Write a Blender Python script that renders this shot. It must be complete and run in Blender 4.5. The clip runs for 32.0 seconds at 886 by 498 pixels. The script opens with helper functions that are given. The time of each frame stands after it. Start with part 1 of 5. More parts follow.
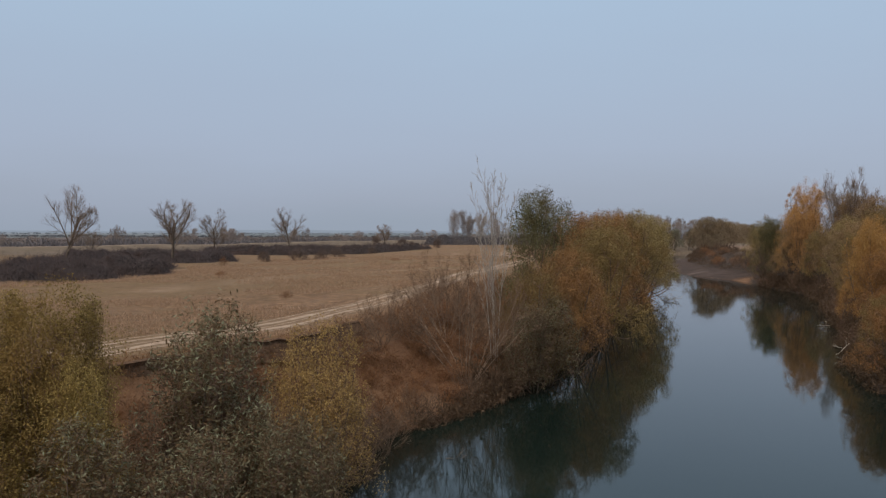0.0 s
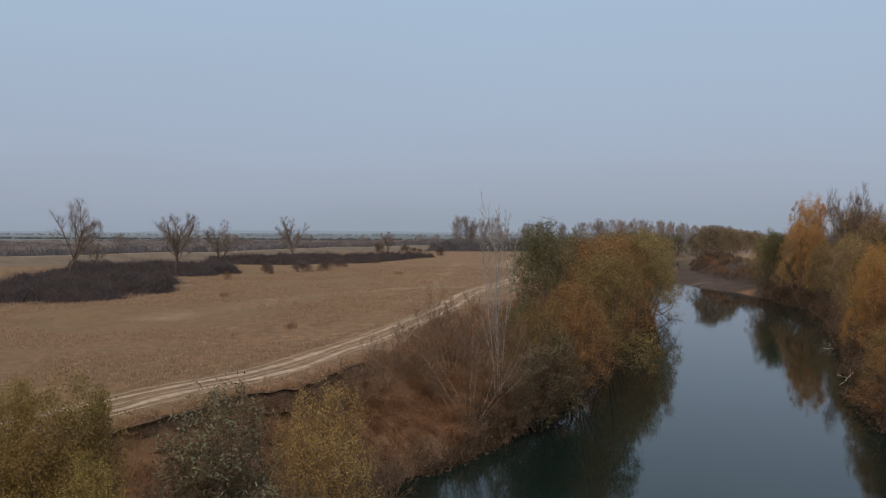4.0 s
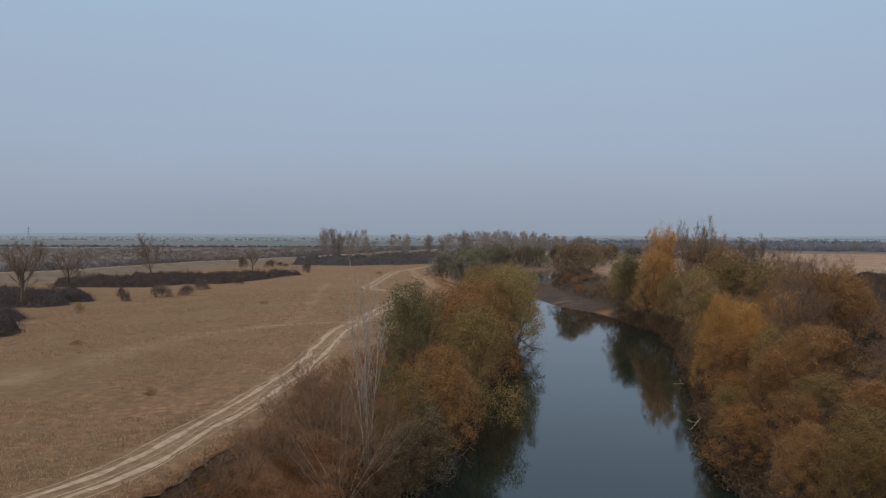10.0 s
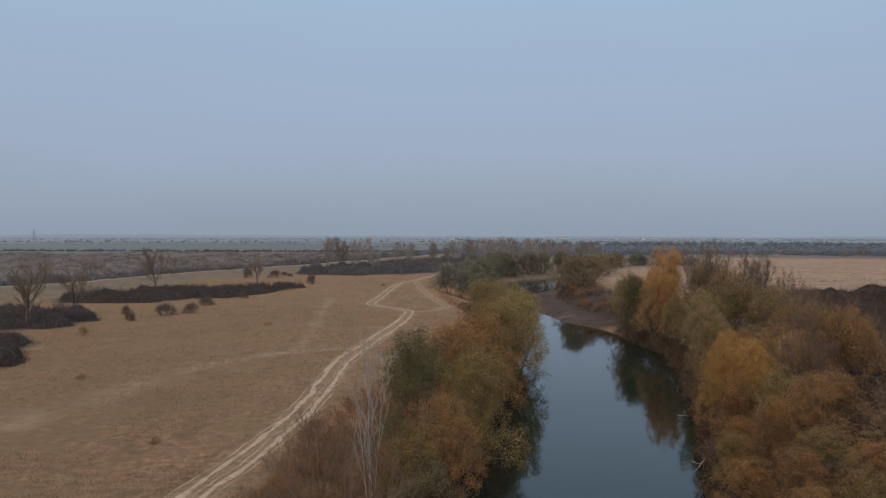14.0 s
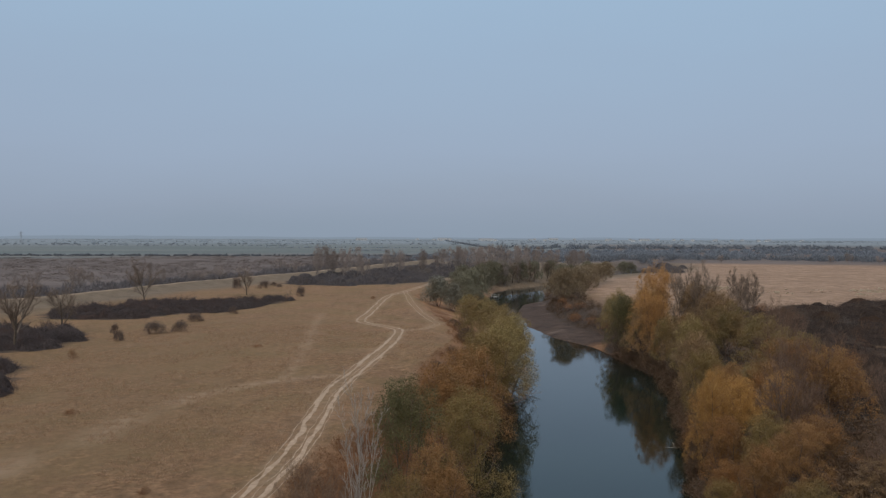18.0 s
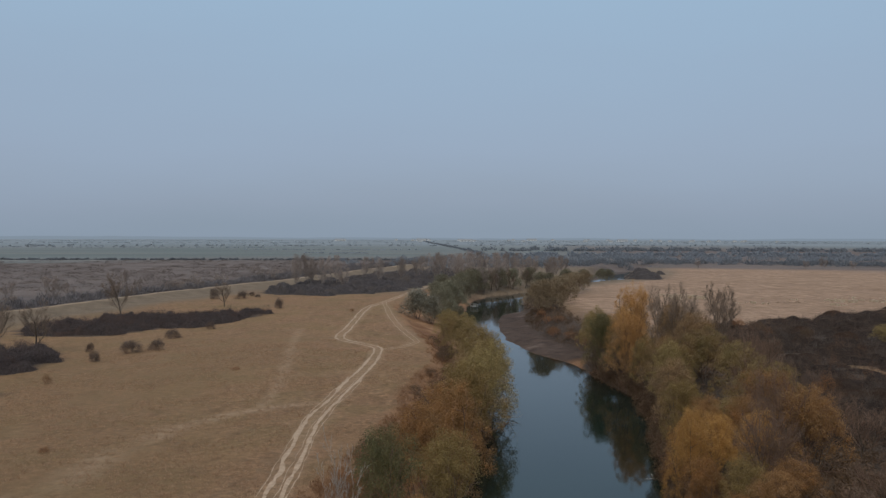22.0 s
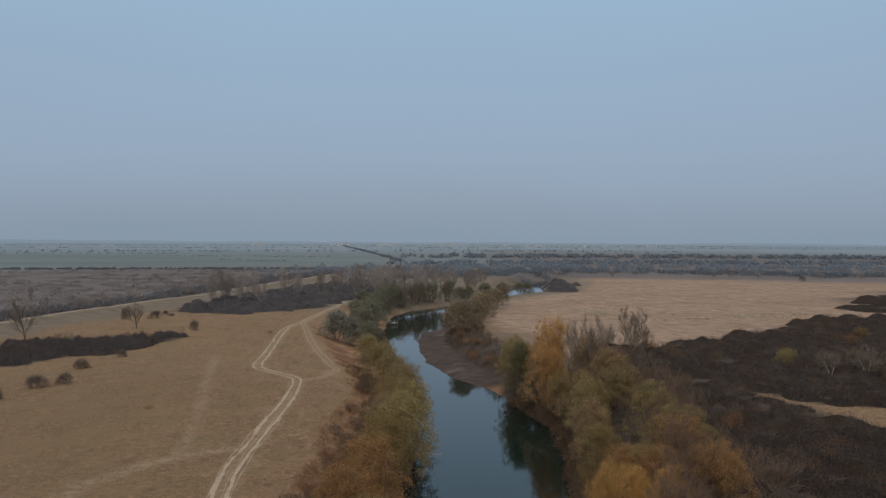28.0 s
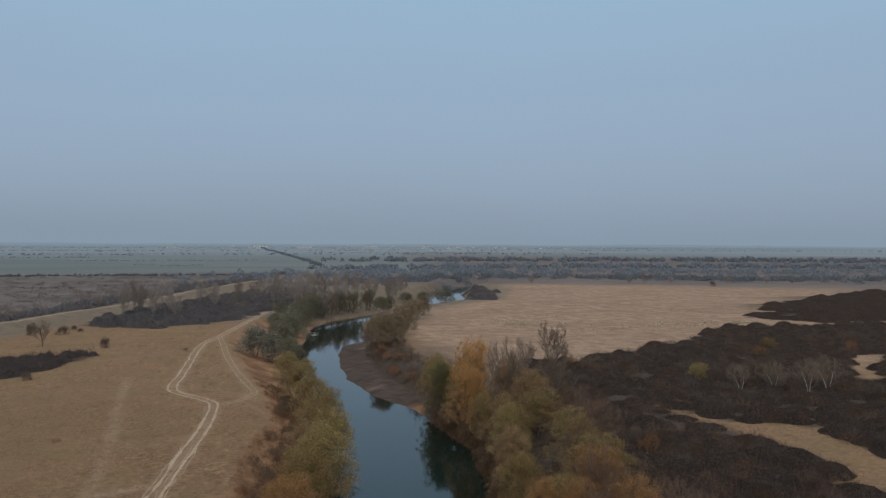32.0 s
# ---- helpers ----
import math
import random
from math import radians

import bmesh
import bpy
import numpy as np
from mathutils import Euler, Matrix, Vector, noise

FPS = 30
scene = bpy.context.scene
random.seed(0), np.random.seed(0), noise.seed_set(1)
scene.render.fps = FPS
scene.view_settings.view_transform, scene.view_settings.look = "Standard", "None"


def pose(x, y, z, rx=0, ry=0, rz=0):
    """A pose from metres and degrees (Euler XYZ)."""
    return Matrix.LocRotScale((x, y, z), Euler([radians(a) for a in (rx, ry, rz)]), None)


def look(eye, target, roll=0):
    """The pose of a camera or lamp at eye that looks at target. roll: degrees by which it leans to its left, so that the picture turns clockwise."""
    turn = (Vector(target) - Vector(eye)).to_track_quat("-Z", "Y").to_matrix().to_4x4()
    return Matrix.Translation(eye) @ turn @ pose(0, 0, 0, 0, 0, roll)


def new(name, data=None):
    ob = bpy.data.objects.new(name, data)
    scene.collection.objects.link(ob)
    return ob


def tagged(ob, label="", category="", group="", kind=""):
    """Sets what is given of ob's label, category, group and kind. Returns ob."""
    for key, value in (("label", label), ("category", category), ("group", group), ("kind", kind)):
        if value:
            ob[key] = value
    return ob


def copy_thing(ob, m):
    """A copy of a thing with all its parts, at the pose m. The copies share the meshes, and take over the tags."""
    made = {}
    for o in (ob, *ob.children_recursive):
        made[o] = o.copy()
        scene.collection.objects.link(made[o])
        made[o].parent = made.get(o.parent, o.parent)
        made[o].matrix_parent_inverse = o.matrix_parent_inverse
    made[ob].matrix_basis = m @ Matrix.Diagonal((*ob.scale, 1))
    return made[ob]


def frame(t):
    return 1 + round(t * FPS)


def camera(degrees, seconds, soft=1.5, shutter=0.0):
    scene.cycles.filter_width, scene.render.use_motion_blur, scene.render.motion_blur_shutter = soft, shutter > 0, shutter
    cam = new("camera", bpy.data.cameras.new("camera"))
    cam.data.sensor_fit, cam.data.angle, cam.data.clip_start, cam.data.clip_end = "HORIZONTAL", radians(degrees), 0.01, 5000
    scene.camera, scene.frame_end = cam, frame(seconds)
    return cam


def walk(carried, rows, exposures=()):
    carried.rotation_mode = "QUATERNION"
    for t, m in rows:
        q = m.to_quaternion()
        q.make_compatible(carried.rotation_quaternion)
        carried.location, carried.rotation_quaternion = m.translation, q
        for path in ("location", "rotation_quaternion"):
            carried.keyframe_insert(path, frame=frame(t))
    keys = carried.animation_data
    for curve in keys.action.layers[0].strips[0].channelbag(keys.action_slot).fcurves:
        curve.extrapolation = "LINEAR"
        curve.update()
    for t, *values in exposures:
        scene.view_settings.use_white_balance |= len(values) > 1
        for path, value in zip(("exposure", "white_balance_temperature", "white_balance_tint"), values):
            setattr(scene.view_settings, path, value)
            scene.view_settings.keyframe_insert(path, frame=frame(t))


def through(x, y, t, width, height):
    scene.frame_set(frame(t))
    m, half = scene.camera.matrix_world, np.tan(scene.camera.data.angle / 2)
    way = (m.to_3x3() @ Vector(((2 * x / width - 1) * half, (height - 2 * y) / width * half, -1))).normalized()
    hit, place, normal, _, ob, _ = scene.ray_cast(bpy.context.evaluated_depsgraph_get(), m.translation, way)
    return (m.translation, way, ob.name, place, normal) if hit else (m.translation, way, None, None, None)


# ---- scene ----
cam = camera(55.57, 32.0, 1.3)

# seconds, x, y, height, turn to the left, tilt up, roll
FLIGHT = [
    (0, 0.35, -0.20, 5.98, 8.73, -1.15, 0.09),
    (1, 0.31, -0.25, 6.48, 8.77, -1.17, 0.08),
    (2, 0.33, -0.27, 7.04, 8.84, -1.15, 0.09),
    (2.5, 0.31, -0.30, 7.39, 8.84, -1.16, 0.13),
    (4.5, 0.21, -0.26, 9.36, 8.93, -1.13, 0.13),
    (5, 0.18, -0.19, 9.84, 8.19, -1.10, 0.13),
    (5.2, 0.17, -0.16, 9.98, 7.40, -1.10, 0.13),
    (5.5, 0.14, -0.08, 10.17, 4.62, -1.08, 0.12),
    (5.8, 0.13, -0.02, 10.37, 1.00, -1.07, 0.17),
    (5.9, 0.13, 0.00, 10.44, -0.15, -1.07, 0.18),
    (6, 0.13, 0.02, 10.51, -0.50, -1.07, 0.19),
    (7, 0.16, 0.07, 11.25, -0.42, -1.11, 0.19),
    (8, 0.11, 0.02, 12.24, -0.35, -1.10, 0.17),
    (9, 0.05, -0.09, 13.30, -0.26, -1.06, 0.20),
    (10, 0.07, -0.15, 14.18, -0.13, -0.98, 0.17),
    (11, 0.09, -0.15, 15.16, -0.01, -0.98, 0.16),
    (12, 0.12, -0.12, 16.28, 0.06, -0.99, 0.17),
    (13, 0.14, -0.06, 17.42, 0.12, -1.02, 0.17),
    (14, 0.17, -0.03, 18.48, 0.18, -0.98, 0.09),
    (14.5, 0.18, -0.02, 19.01, 0.22, -0.99, 0.11),
    (16.5, 0.10, -0.10, 21.18, -0.13, -0.94, 0.17),
    (17, 0.09, -0.13, 21.72, -0.28, -0.91, 0.15),
    (18, 0.07, -0.15, 22.84, -0.53, -0.94, 0.14),
    (19, 0.04, -0.17, 24.00, -0.75, -0.93, 0.19),
    (20, 0.00, -0.12, 25.08, -1.03, -0.95, 0.14),
    (21, 0.02, -0.02, 26.21, -1.40, -0.98, 0.10),
    (22, -0.02, 0.09, 27.30, -1.97, -0.96, 0.14),
    (23, -0.09, 0.06, 28.29, -2.51, -0.91, 0.19),
    (24, -0.14, 0.03, 29.32, -2.92, -0.86, 0.23),
    (24.5, -0.14, -0.01, 29.84, -2.98, -0.85, 0.24),
    (26.5, -0.29, -0.12, 32.11, -3.84, -0.81, 0.23),
    (27, -0.29, -0.09, 32.63, -5.10, -0.78, 0.21),
    (28, -0.26, 0.10, 33.70, -7.46, -0.75, 0.25),
    (29, -0.18, 0.28, 34.87, -9.58, -0.73, 0.23),
    (30, -0.12, 0.49, 36.06, -11.54, -0.72, 0.21),
    (31, -0.14, 0.77, 37.19, -12.57, -0.70, 0.18),
    (32, -0.25, 1.10, 38.23, -12.86, -0.66, 0.22),
]


def aimed(x, y, z, turn, tilt, roll):
    a, b = radians(turn), radians(tilt)
    way = Vector((-math.sin(a) * math.cos(b), math.cos(a) * math.cos(b), math.sin(b)))
    eye = Vector((x, y, z))
    return look(eye, eye + way, roll)


walk(cam, [(t, aimed(*row)) for t, *row in FLIGHT], [(0, 0.07, 6740, 13), (6, -0.03, 6700, 12), (13, -0.06, 6520, 11), (20, -0.12, 6400, 9), (28, -0.16, 6320, 6), (32, -0.17, 6260, 5)])

# ---- sky and light ----
world = bpy.data.worlds.new("hazy_sky")
scene.world = world
world.use_nodes = True
wn, wl = world.node_tree.nodes, world.node_tree.links
wn.clear()
w_out = wn.new("ShaderNodeOutputWorld")
w_bg = wn.new("ShaderNodeBackground")
w_coord = wn.new("ShaderNodeTexCoord")
w_sep = wn.new("ShaderNodeSeparateXYZ")
w_ramp = wn.new("ShaderNodeValToRGB")
w_sky = wn.new("ShaderNodeTexSky")
w_sky.sky_type = "NISHITA"
w_sky.sun_disc = False
w_sky.sun_elevation, w_sky.sun_rotation = radians(34), radians(200)
w_sky.dust_density = 4.0
w_gain = wn.new("ShaderNodeMix")
w_gain.data_type = "RGBA"
w_gain.blend_type = "ADD"
w_gain.inputs["Factor"].default_value = 0.012
els = w_ramp.color_ramp.elements
els[0].position, els[0].color = 0.0, (0.279, 0.342, 0.428, 1)
els[1].position, els[1].color = 1.0, (0.95, 1.0, 1.08, 1)
for at, col in ((0.035, (0.299, 0.361, 0.460)), (0.10, (0.321, 0.397, 0.520)), (0.2, (0.330, 0.432, 0.565)), (0.29, (0.342, 0.473, 0.62)), (0.6, (0.72, 0.82, 0.95))):
    e = els.new(at)
    e.color = (*col, 1)
wl.new(w_coord.outputs["Generated"], w_sep.inputs[0])
w_veil = wn.new("ShaderNodeTexNoise")
w_map = wn.new("ShaderNodeMapping")
w_map.inputs["Scale"].default_value = (1.6, 1.6, 7.0)
w_veil.inputs["Scale"].default_value, w_veil.inputs["Detail"].default_value = 1.4, 4.0
w_lift = wn.new("ShaderNodeMath")
w_lift.operation, w_lift.inputs[1].default_value, w_lift.inputs[2].default_value = "MULTIPLY_ADD", 0.09, -0.042
w_sum = wn.new("ShaderNodeMath")
wl.new(w_coord.outputs["Generated"], w_map.inputs[0])
wl.new(w_map.outputs[0], w_veil.inputs["Vector"])
wl.new(w_veil.outputs[0], w_lift.inputs[0])
wl.new(w_sep.outputs["Z"], w_sum.inputs[0])
wl.new(w_lift.outputs[0], w_sum.inputs[1])
wl.new(w_sum.outputs[0], w_ramp.inputs[0])
wl.new(w_ramp.outputs[0], w_gain.inputs["A"])
wl.new(w_sky.outputs[0], w_gain.inputs["B"])
wl.new(w_gain.outputs["Result"], w_bg.inputs["Color"])
w_bg.inputs["Strength"].default_value = 1.0
wl.new(w_bg.outputs[0], w_out.inputs[0])

sun = new("sun", bpy.data.lights.new("sun", "SUN"))
sun.data.energy, sun.data.angle, sun.data.color = 1.25, radians(14), (1.0, 0.87, 0.70)
sun.matrix_world = look((0, 0, 100), (30, 80, 20))

# ---- materials ----


def material(name, rough=0.9):
    m = bpy.data.materials.new(name)
    m.use_nodes = True
    n, l = m.node_tree.nodes, m.node_tree.links
    b = n["Principled BSDF"]
    b.inputs["Roughness"].default_value = rough
    b.inputs["Specular IOR Level"].default_value = 0.2
    return m, n, l, b


def mixed(n, l, fac, a, b):
    """A colour mix; a and b are colours or sockets, fac a value or socket."""
    x = n.new("ShaderNodeMix")
    x.data_type = "RGBA"
    for key, v in (("Factor", fac), ("A", a), ("B", b)):
        if isinstance(v, bpy.types.NodeSocket):
            l.new(v, x.inputs[key])
        else:
            x.inputs[key].default_value = v if key == "Factor" else (*v, 1)
    return x.outputs["Result"]


def cloudy(n, l, scale, detail=4.0, lo=0.35, hi=0.65, stretch=None, rough=0.6):
    """A noise between 0 and 1 at a real-world size."""
    pos = n.new("ShaderNodeNewGeometry").outputs["Position"]
    if stretch:
        mp = n.new("ShaderNodeMapping")
        mp.inputs["Scale"].default_value = stretch
        l.new(pos, mp.inputs[0])
        pos = mp.outputs[0]
    t = n.new("ShaderNodeTexNoise")
    t.inputs["Scale"].default_value, t.inputs["Detail"].default_value, t.inputs["Roughness"].default_value = scale, detail, rough
    l.new(pos, t.inputs["Vector"])
    r = n.new("ShaderNodeMapRange")
    r.inputs["From Min"].default_value, r.inputs["From Max"].default_value = lo, hi
    l.new(t.outputs[0], r.inputs[0])
    return r.outputs[0]


def attr(n, name):
    a = n.new("ShaderNodeAttribute")
    a.attribute_name = name
    return a.outputs["Fac"]


def maths(n, l, op, a, b):
    x = n.new("ShaderNodeMath")
    x.operation, x.use_clamp = op, True
    for k, v in enumerate((a, b)):
        if isinstance(v, bpy.types.NodeSocket):
            l.new(v, x.inputs[k])
        else:
            x.inputs[k].default_value = v
    return x.outputs[0]


def bumped(n, l, b, height, strength, dist):
    x = n.new("ShaderNodeBump")
    x.inputs["Strength"].default_value, x.inputs["Distance"].default_value = strength, dist
    l.new(height, x.inputs["Height"])
    l.new(x.outputs[0], b.inputs["Normal"])


def leafy(name, dark, light, other, through=0.25, fleck=0.0):
    """Foliage: varies leaf by leaf and tree by tree, lets some light through."""
    m, n, l, b = material(name, 0.65)
    isl = n.new("ShaderNodeNewGeometry").outputs["Random Per Island"]
    obj = n.new("ShaderNodeObjectInfo").outputs["Random"]
    few = n.new("ShaderNodeMapRange")
    few.inputs["From Min"].default_value = fleck
    l.new(isl, few.inputs[0])
    c = mixed(n, l, few.outputs[0], dark, light)
    c = mixed(n, l, maths(n, l, "MULTIPLY", obj, cloudy(n, l, 0.35, 2)), c, other)
    tone = n.new("ShaderNodeHueSaturation")
    shade = n.new("ShaderNodeMapRange")
    shade.inputs["To Min"].default_value, shade.inputs["To Max"].default_value = 1.25, 0.75
    l.new(obj, shade.inputs[0])
    l.new(shade.outputs[0], tone.inputs["Value"])
    l.new(c, tone.inputs["Color"])
    c = tone.outputs[0]
    l.new(c, b.inputs["Base Color"])
    t = n.new("ShaderNodeBsdfTranslucent")
    l.new(c, t.inputs[0])
    mx = n.new("ShaderNodeMixShader")
    mx.inputs[0].default_value = through
    l.new(b.outputs[0], mx.inputs[1])
    l.new(t.outputs[0], mx.inputs[2])
    l.new(mx.outputs[0], n["Material Output"].inputs[0])
    return m


def barky(name, dark, light, scale=6.0):
    m, n, l, b = material(name, 0.9)
    f = cloudy(n, l, scale, 4, stretch=(1, 1, 0.3))
    isl = n.new("ShaderNodeNewGeometry").outputs["Random Per Island"]
    c = mixed(n, l, f, dark, light)
    c = mixed(n, l, maths(n, l, "MULTIPLY", isl, 0.35), c, light)
    l.new(c, b.inputs["Base Color"])
    bumped(n, l, b, f, 0.4, 0.02)
    return m


M_OLIVE = leafy("leaves_olive", (0.148, 0.103, 0.039), (0.192, 0.134, 0.050), (0.25, 0.142, 0.048), 0.14)
M_GREEN = leafy("leaves_green", (0.090, 0.090, 0.040), (0.155, 0.145, 0.066), (0.16, 0.125, 0.055), 0.14)
M_BROWN = leafy("leaves_brown", (0.145, 0.078, 0.032), (0.282, 0.156, 0.063), (0.35, 0.160, 0.052), 0.14)
M_ORANGE = leafy("leaves_orange", (0.33, 0.172, 0.060), (0.46, 0.250, 0.090), (0.36, 0.20, 0.082), 0.2)
M_YELLOW = leafy("leaves_yellow", (0.31, 0.165, 0.050), (0.53, 0.315, 0.105), (0.42, 0.200, 0.058))
M_YELOL = leafy("leaves_yellow_green", (0.150, 0.106, 0.032), (0.36, 0.255, 0.082), (0.28, 0.17, 0.052), 0.2, 0.2)
M_SILVER = leafy("leaves_silver", (0.112, 0.070, 0.034), (0.240, 0.258, 0.158), (0.145, 0.098, 0.048), 0.2, 0.5)
M_PALE = leafy("leaves_pale", (0.14, 0.13, 0.09), (0.36, 0.345, 0.28), (0.22, 0.19, 0.135))
M_DUSK = leafy("twigs_dark", (0.052, 0.038, 0.032), (0.150, 0.113, 0.093), (0.135, 0.082, 0.056), 0.2)
M_RUSTV = leafy("twigs_rust", (0.15, 0.088, 0.055), (0.26, 0.158, 0.098), (0.25, 0.14, 0.075), 0.15)
M_FLOCK = leafy("flock_pale", (0.38, 0.30, 0.21), (0.58, 0.48, 0.37), (0.44, 0.34, 0.24), 0.1)
M_DUSTY = leafy("brush_brown", (0.07, 0.042, 0.026), (0.135, 0.085, 0.05), (0.11, 0.07, 0.04), 0.1)
# next three: distance haze put into leaf and hedge colour, greyer and lighter
M_FGREEN = leafy("leaves_hazed_green", (0.125, 0.118, 0.080), (0.185, 0.172, 0.114), (0.195, 0.160, 0.10), 0.2)
M_FBROWN = leafy("leaves_hazed_brown", (0.172, 0.130, 0.080), (0.245, 0.185, 0.115), (0.25, 0.17, 0.095))
M_HEDGE = leafy("hedge_hazed_grey", (0.095, 0.086, 0.088), (0.165, 0.146, 0.142), (0.165, 0.138, 0.12), 0.35)
M_TWIGV = leafy("twigs_fine", (0.16, 0.117, 0.088), (0.28, 0.208, 0.158), (0.25, 0.17, 0.12), 0.1)
M_TWIGD = leafy("twigs_brown", (0.10, 0.067, 0.047), (0.19, 0.128, 0.090), (0.17, 0.10, 0.062), 0.1)
# lightened copies of the olive and brown leaves, a little haze in the colour
M_DOLIVE = leafy("leaves_half_hazed_olive", (0.185, 0.138, 0.055), (0.240, 0.178, 0.070), (0.28, 0.175, 0.076), 0.14)
M_DBROWN = leafy("leaves_half_hazed_brown", (0.21, 0.141, 0.075), (0.262, 0.174, 0.092), (0.31, 0.18, 0.08), 0.14)
# blue-grey of distance haze painted onto the far woods
M_FARW = leafy("hazed_far_wood", (0.190, 0.207, 0.232), (0.218, 0.232, 0.254), (0.224, 0.226, 0.232), 0.5)
M_RUST = leafy("brush_rust", (0.120, 0.054, 0.024), (0.285, 0.140, 0.064), (0.24, 0.120, 0.054), 0.15)
M_GREYW = leafy("far_wood", (0.100, 0.080, 0.072), (0.142, 0.110, 0.096), (0.156, 0.115, 0.09), 0.4)
M_STRAW = leafy("dry_grass", (0.205, 0.126, 0.075), (0.43, 0.285, 0.182), (0.34, 0.215, 0.128), 0.3)
M_THORN = leafy("twigs_blackthorn", (0.048, 0.038, 0.037), (0.125, 0.098, 0.092), (0.110, 0.074, 0.062), 0.2)
M_STEM = barky("stem_grey_brown", (0.09, 0.058, 0.038), (0.22, 0.145, 0.095))
M_STEMP = barky("stem_pale_brown", (0.15, 0.104, 0.074), (0.31, 0.228, 0.165))
M_GOLD = leafy("leaves_gold", (0.23, 0.138, 0.048), (0.37, 0.250, 0.088), (0.30, 0.18, 0.06), 0.2)
# twigs of distant trees and the farthest woods, paled to paint in haze
M_HTWIG = leafy("twigs_hazy", (0.235, 0.192, 0.168), (0.335, 0.276, 0.240), (0.31, 0.235, 0.19), 0.4)
M_HAZE = leafy("hazy_far_wood", (0.33, 0.36, 0.39), (0.36, 0.39, 0.415), (0.365, 0.385, 0.40), 0.5)
M_HBARK = barky("bark_grey", (0.15, 0.125, 0.11), (0.24, 0.20, 0.175))
M_BARK = barky("bark_brown", (0.05, 0.037, 0.027), (0.13, 0.10, 0.075))
M_BIRCH = barky("bark_pale", (0.20, 0.165, 0.135), (0.40, 0.355, 0.305), 3.0)
M_TWIG = barky("twig_brown", (0.10, 0.06, 0.042), (0.22, 0.14, 0.10))
M_TWIGG = barky("twig_grey", (0.09, 0.068, 0.052), (0.19, 0.145, 0.11))


def ground_material():
    m, n, l, b = material("ground_grass", 0.95)
    big, mid, fine = cloudy(n, l, 0.018, 4, 0.42, 0.6), cloudy(n, l, 0.12, 6, 0.40, 0.60), cloudy(n, l, 1.4, 8, 0.41, 0.59, None, 0.72)
    grain = cloudy(n, l, 6.0, 5, 0.3, 0.7)
    c = mixed(n, l, fine, (0.124, 0.067, 0.032), (0.352, 0.210, 0.114))
    c = mixed(n, l, maths(n, l, "MULTIPLY", mid, 0.75), c, (0.228, 0.132, 0.073))
    c = mixed(n, l, maths(n, l, "MULTIPLY", big, 0.6), c, (0.264, 0.149, 0.081))
    tuft = cloudy(n, l, 0.7, 6, 0.52, 0.66)
    c = mixed(n, l, maths(n, l, "MULTIPLY", tuft, 0.55), c, (0.10, 0.066, 0.036))
    sward = cloudy(n, l, 0.045, 5, 0.46, 0.62, (1, 0.5, 1))
    c = mixed(n, l, maths(n, l, "MULTIPLY", sward, 0.8), c, (0.234, 0.143, 0.072))
    rank = cloudy(n, l, 0.22, 7, 0.54, 0.64, (1, 0.6, 1), 0.7)
    c = mixed(n, l, maths(n, l, "MULTIPLY", rank, 0.75), c, (0.146, 0.084, 0.042))
    scuff = cloudy(n, l, 0.3, 6, 0.55, 0.75, (1, 0.35, 1))
    c = mixed(n, l, maths(n, l, "MULTIPLY", scuff, 0.35), c, (0.31, 0.215, 0.135))
    olive = cloudy(n, l, 0.07, 7, 0.47, 0.6, None, 0.65)
    c = mixed(n, l, maths(n, l, "MULTIPLY", olive, 0.5), c, (0.182, 0.122, 0.056))
    speck = n.new("ShaderNodeMix")
    speck.data_type, speck.blend_type = "RGBA", "MULTIPLY"
    speck.inputs["Factor"].default_value = 1.0
    l.new(c, speck.inputs["A"])
    l.new(mixed(n, l, cloudy(n, l, 0.9, 10, 0.37, 0.63, None, 0.8), (0.65, 0.64, 0.62), (1.17, 1.16, 1.14)), speck.inputs["B"])
    c = speck.outputs["Result"]
    # dark plain of scrub beyond the dyke, crops further out in haze-greyed colours
    wild = mixed(n, l, cloudy(n, l, 0.02, 6, stretch=(0.4, 1, 1)), (0.108, 0.086, 0.078), (0.158, 0.124, 0.108))
    wild = mixed(n, l, cloudy(n, l, 0.06, 6, 0.5, 0.7, (0.5, 1, 1)), wild, (0.10, 0.075, 0.065))
    c = mixed(n, l, maths(n, l, "MULTIPLY", attr(n, "rank"), cloudy(n, l, 0.5, 7, 0.35, 0.62, None, 0.7)), c, (0.172, 0.108, 0.052))
    # paler, pinker grass across the river, with distance haze mixed into its colour
    pale = mixed(n, l, cloudy(n, l, 0.16, 9, 0.38, 0.62, (1, 0.7, 1), 0.8), (0.200, 0.124, 0.078), (0.372, 0.244, 0.162))
    pale = mixed(n, l, maths(n, l, "MULTIPLY", cloudy(n, l, 0.03, 6, 0.46, 0.62, (0.9, 1, 1), 0.75), 0.6), pale, (0.205, 0.128, 0.080))
    c = mixed(n, l, attr(n, "meadow"), c, pale)
    sod = mixed(n, l, cloudy(n, l, 0.15, 7, 0.38, 0.62, None, 0.7), (0.118, 0.090, 0.062), (0.180, 0.136, 0.095))
    c = mixed(n, l, attr(n, "sod"), c, sod)
    c = mixed(n, l, attr(n, "wild"), c, wild)
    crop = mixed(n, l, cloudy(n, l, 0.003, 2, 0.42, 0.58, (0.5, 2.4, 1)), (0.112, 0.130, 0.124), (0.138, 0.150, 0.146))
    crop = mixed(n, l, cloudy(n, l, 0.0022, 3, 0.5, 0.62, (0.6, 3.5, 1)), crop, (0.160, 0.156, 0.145))
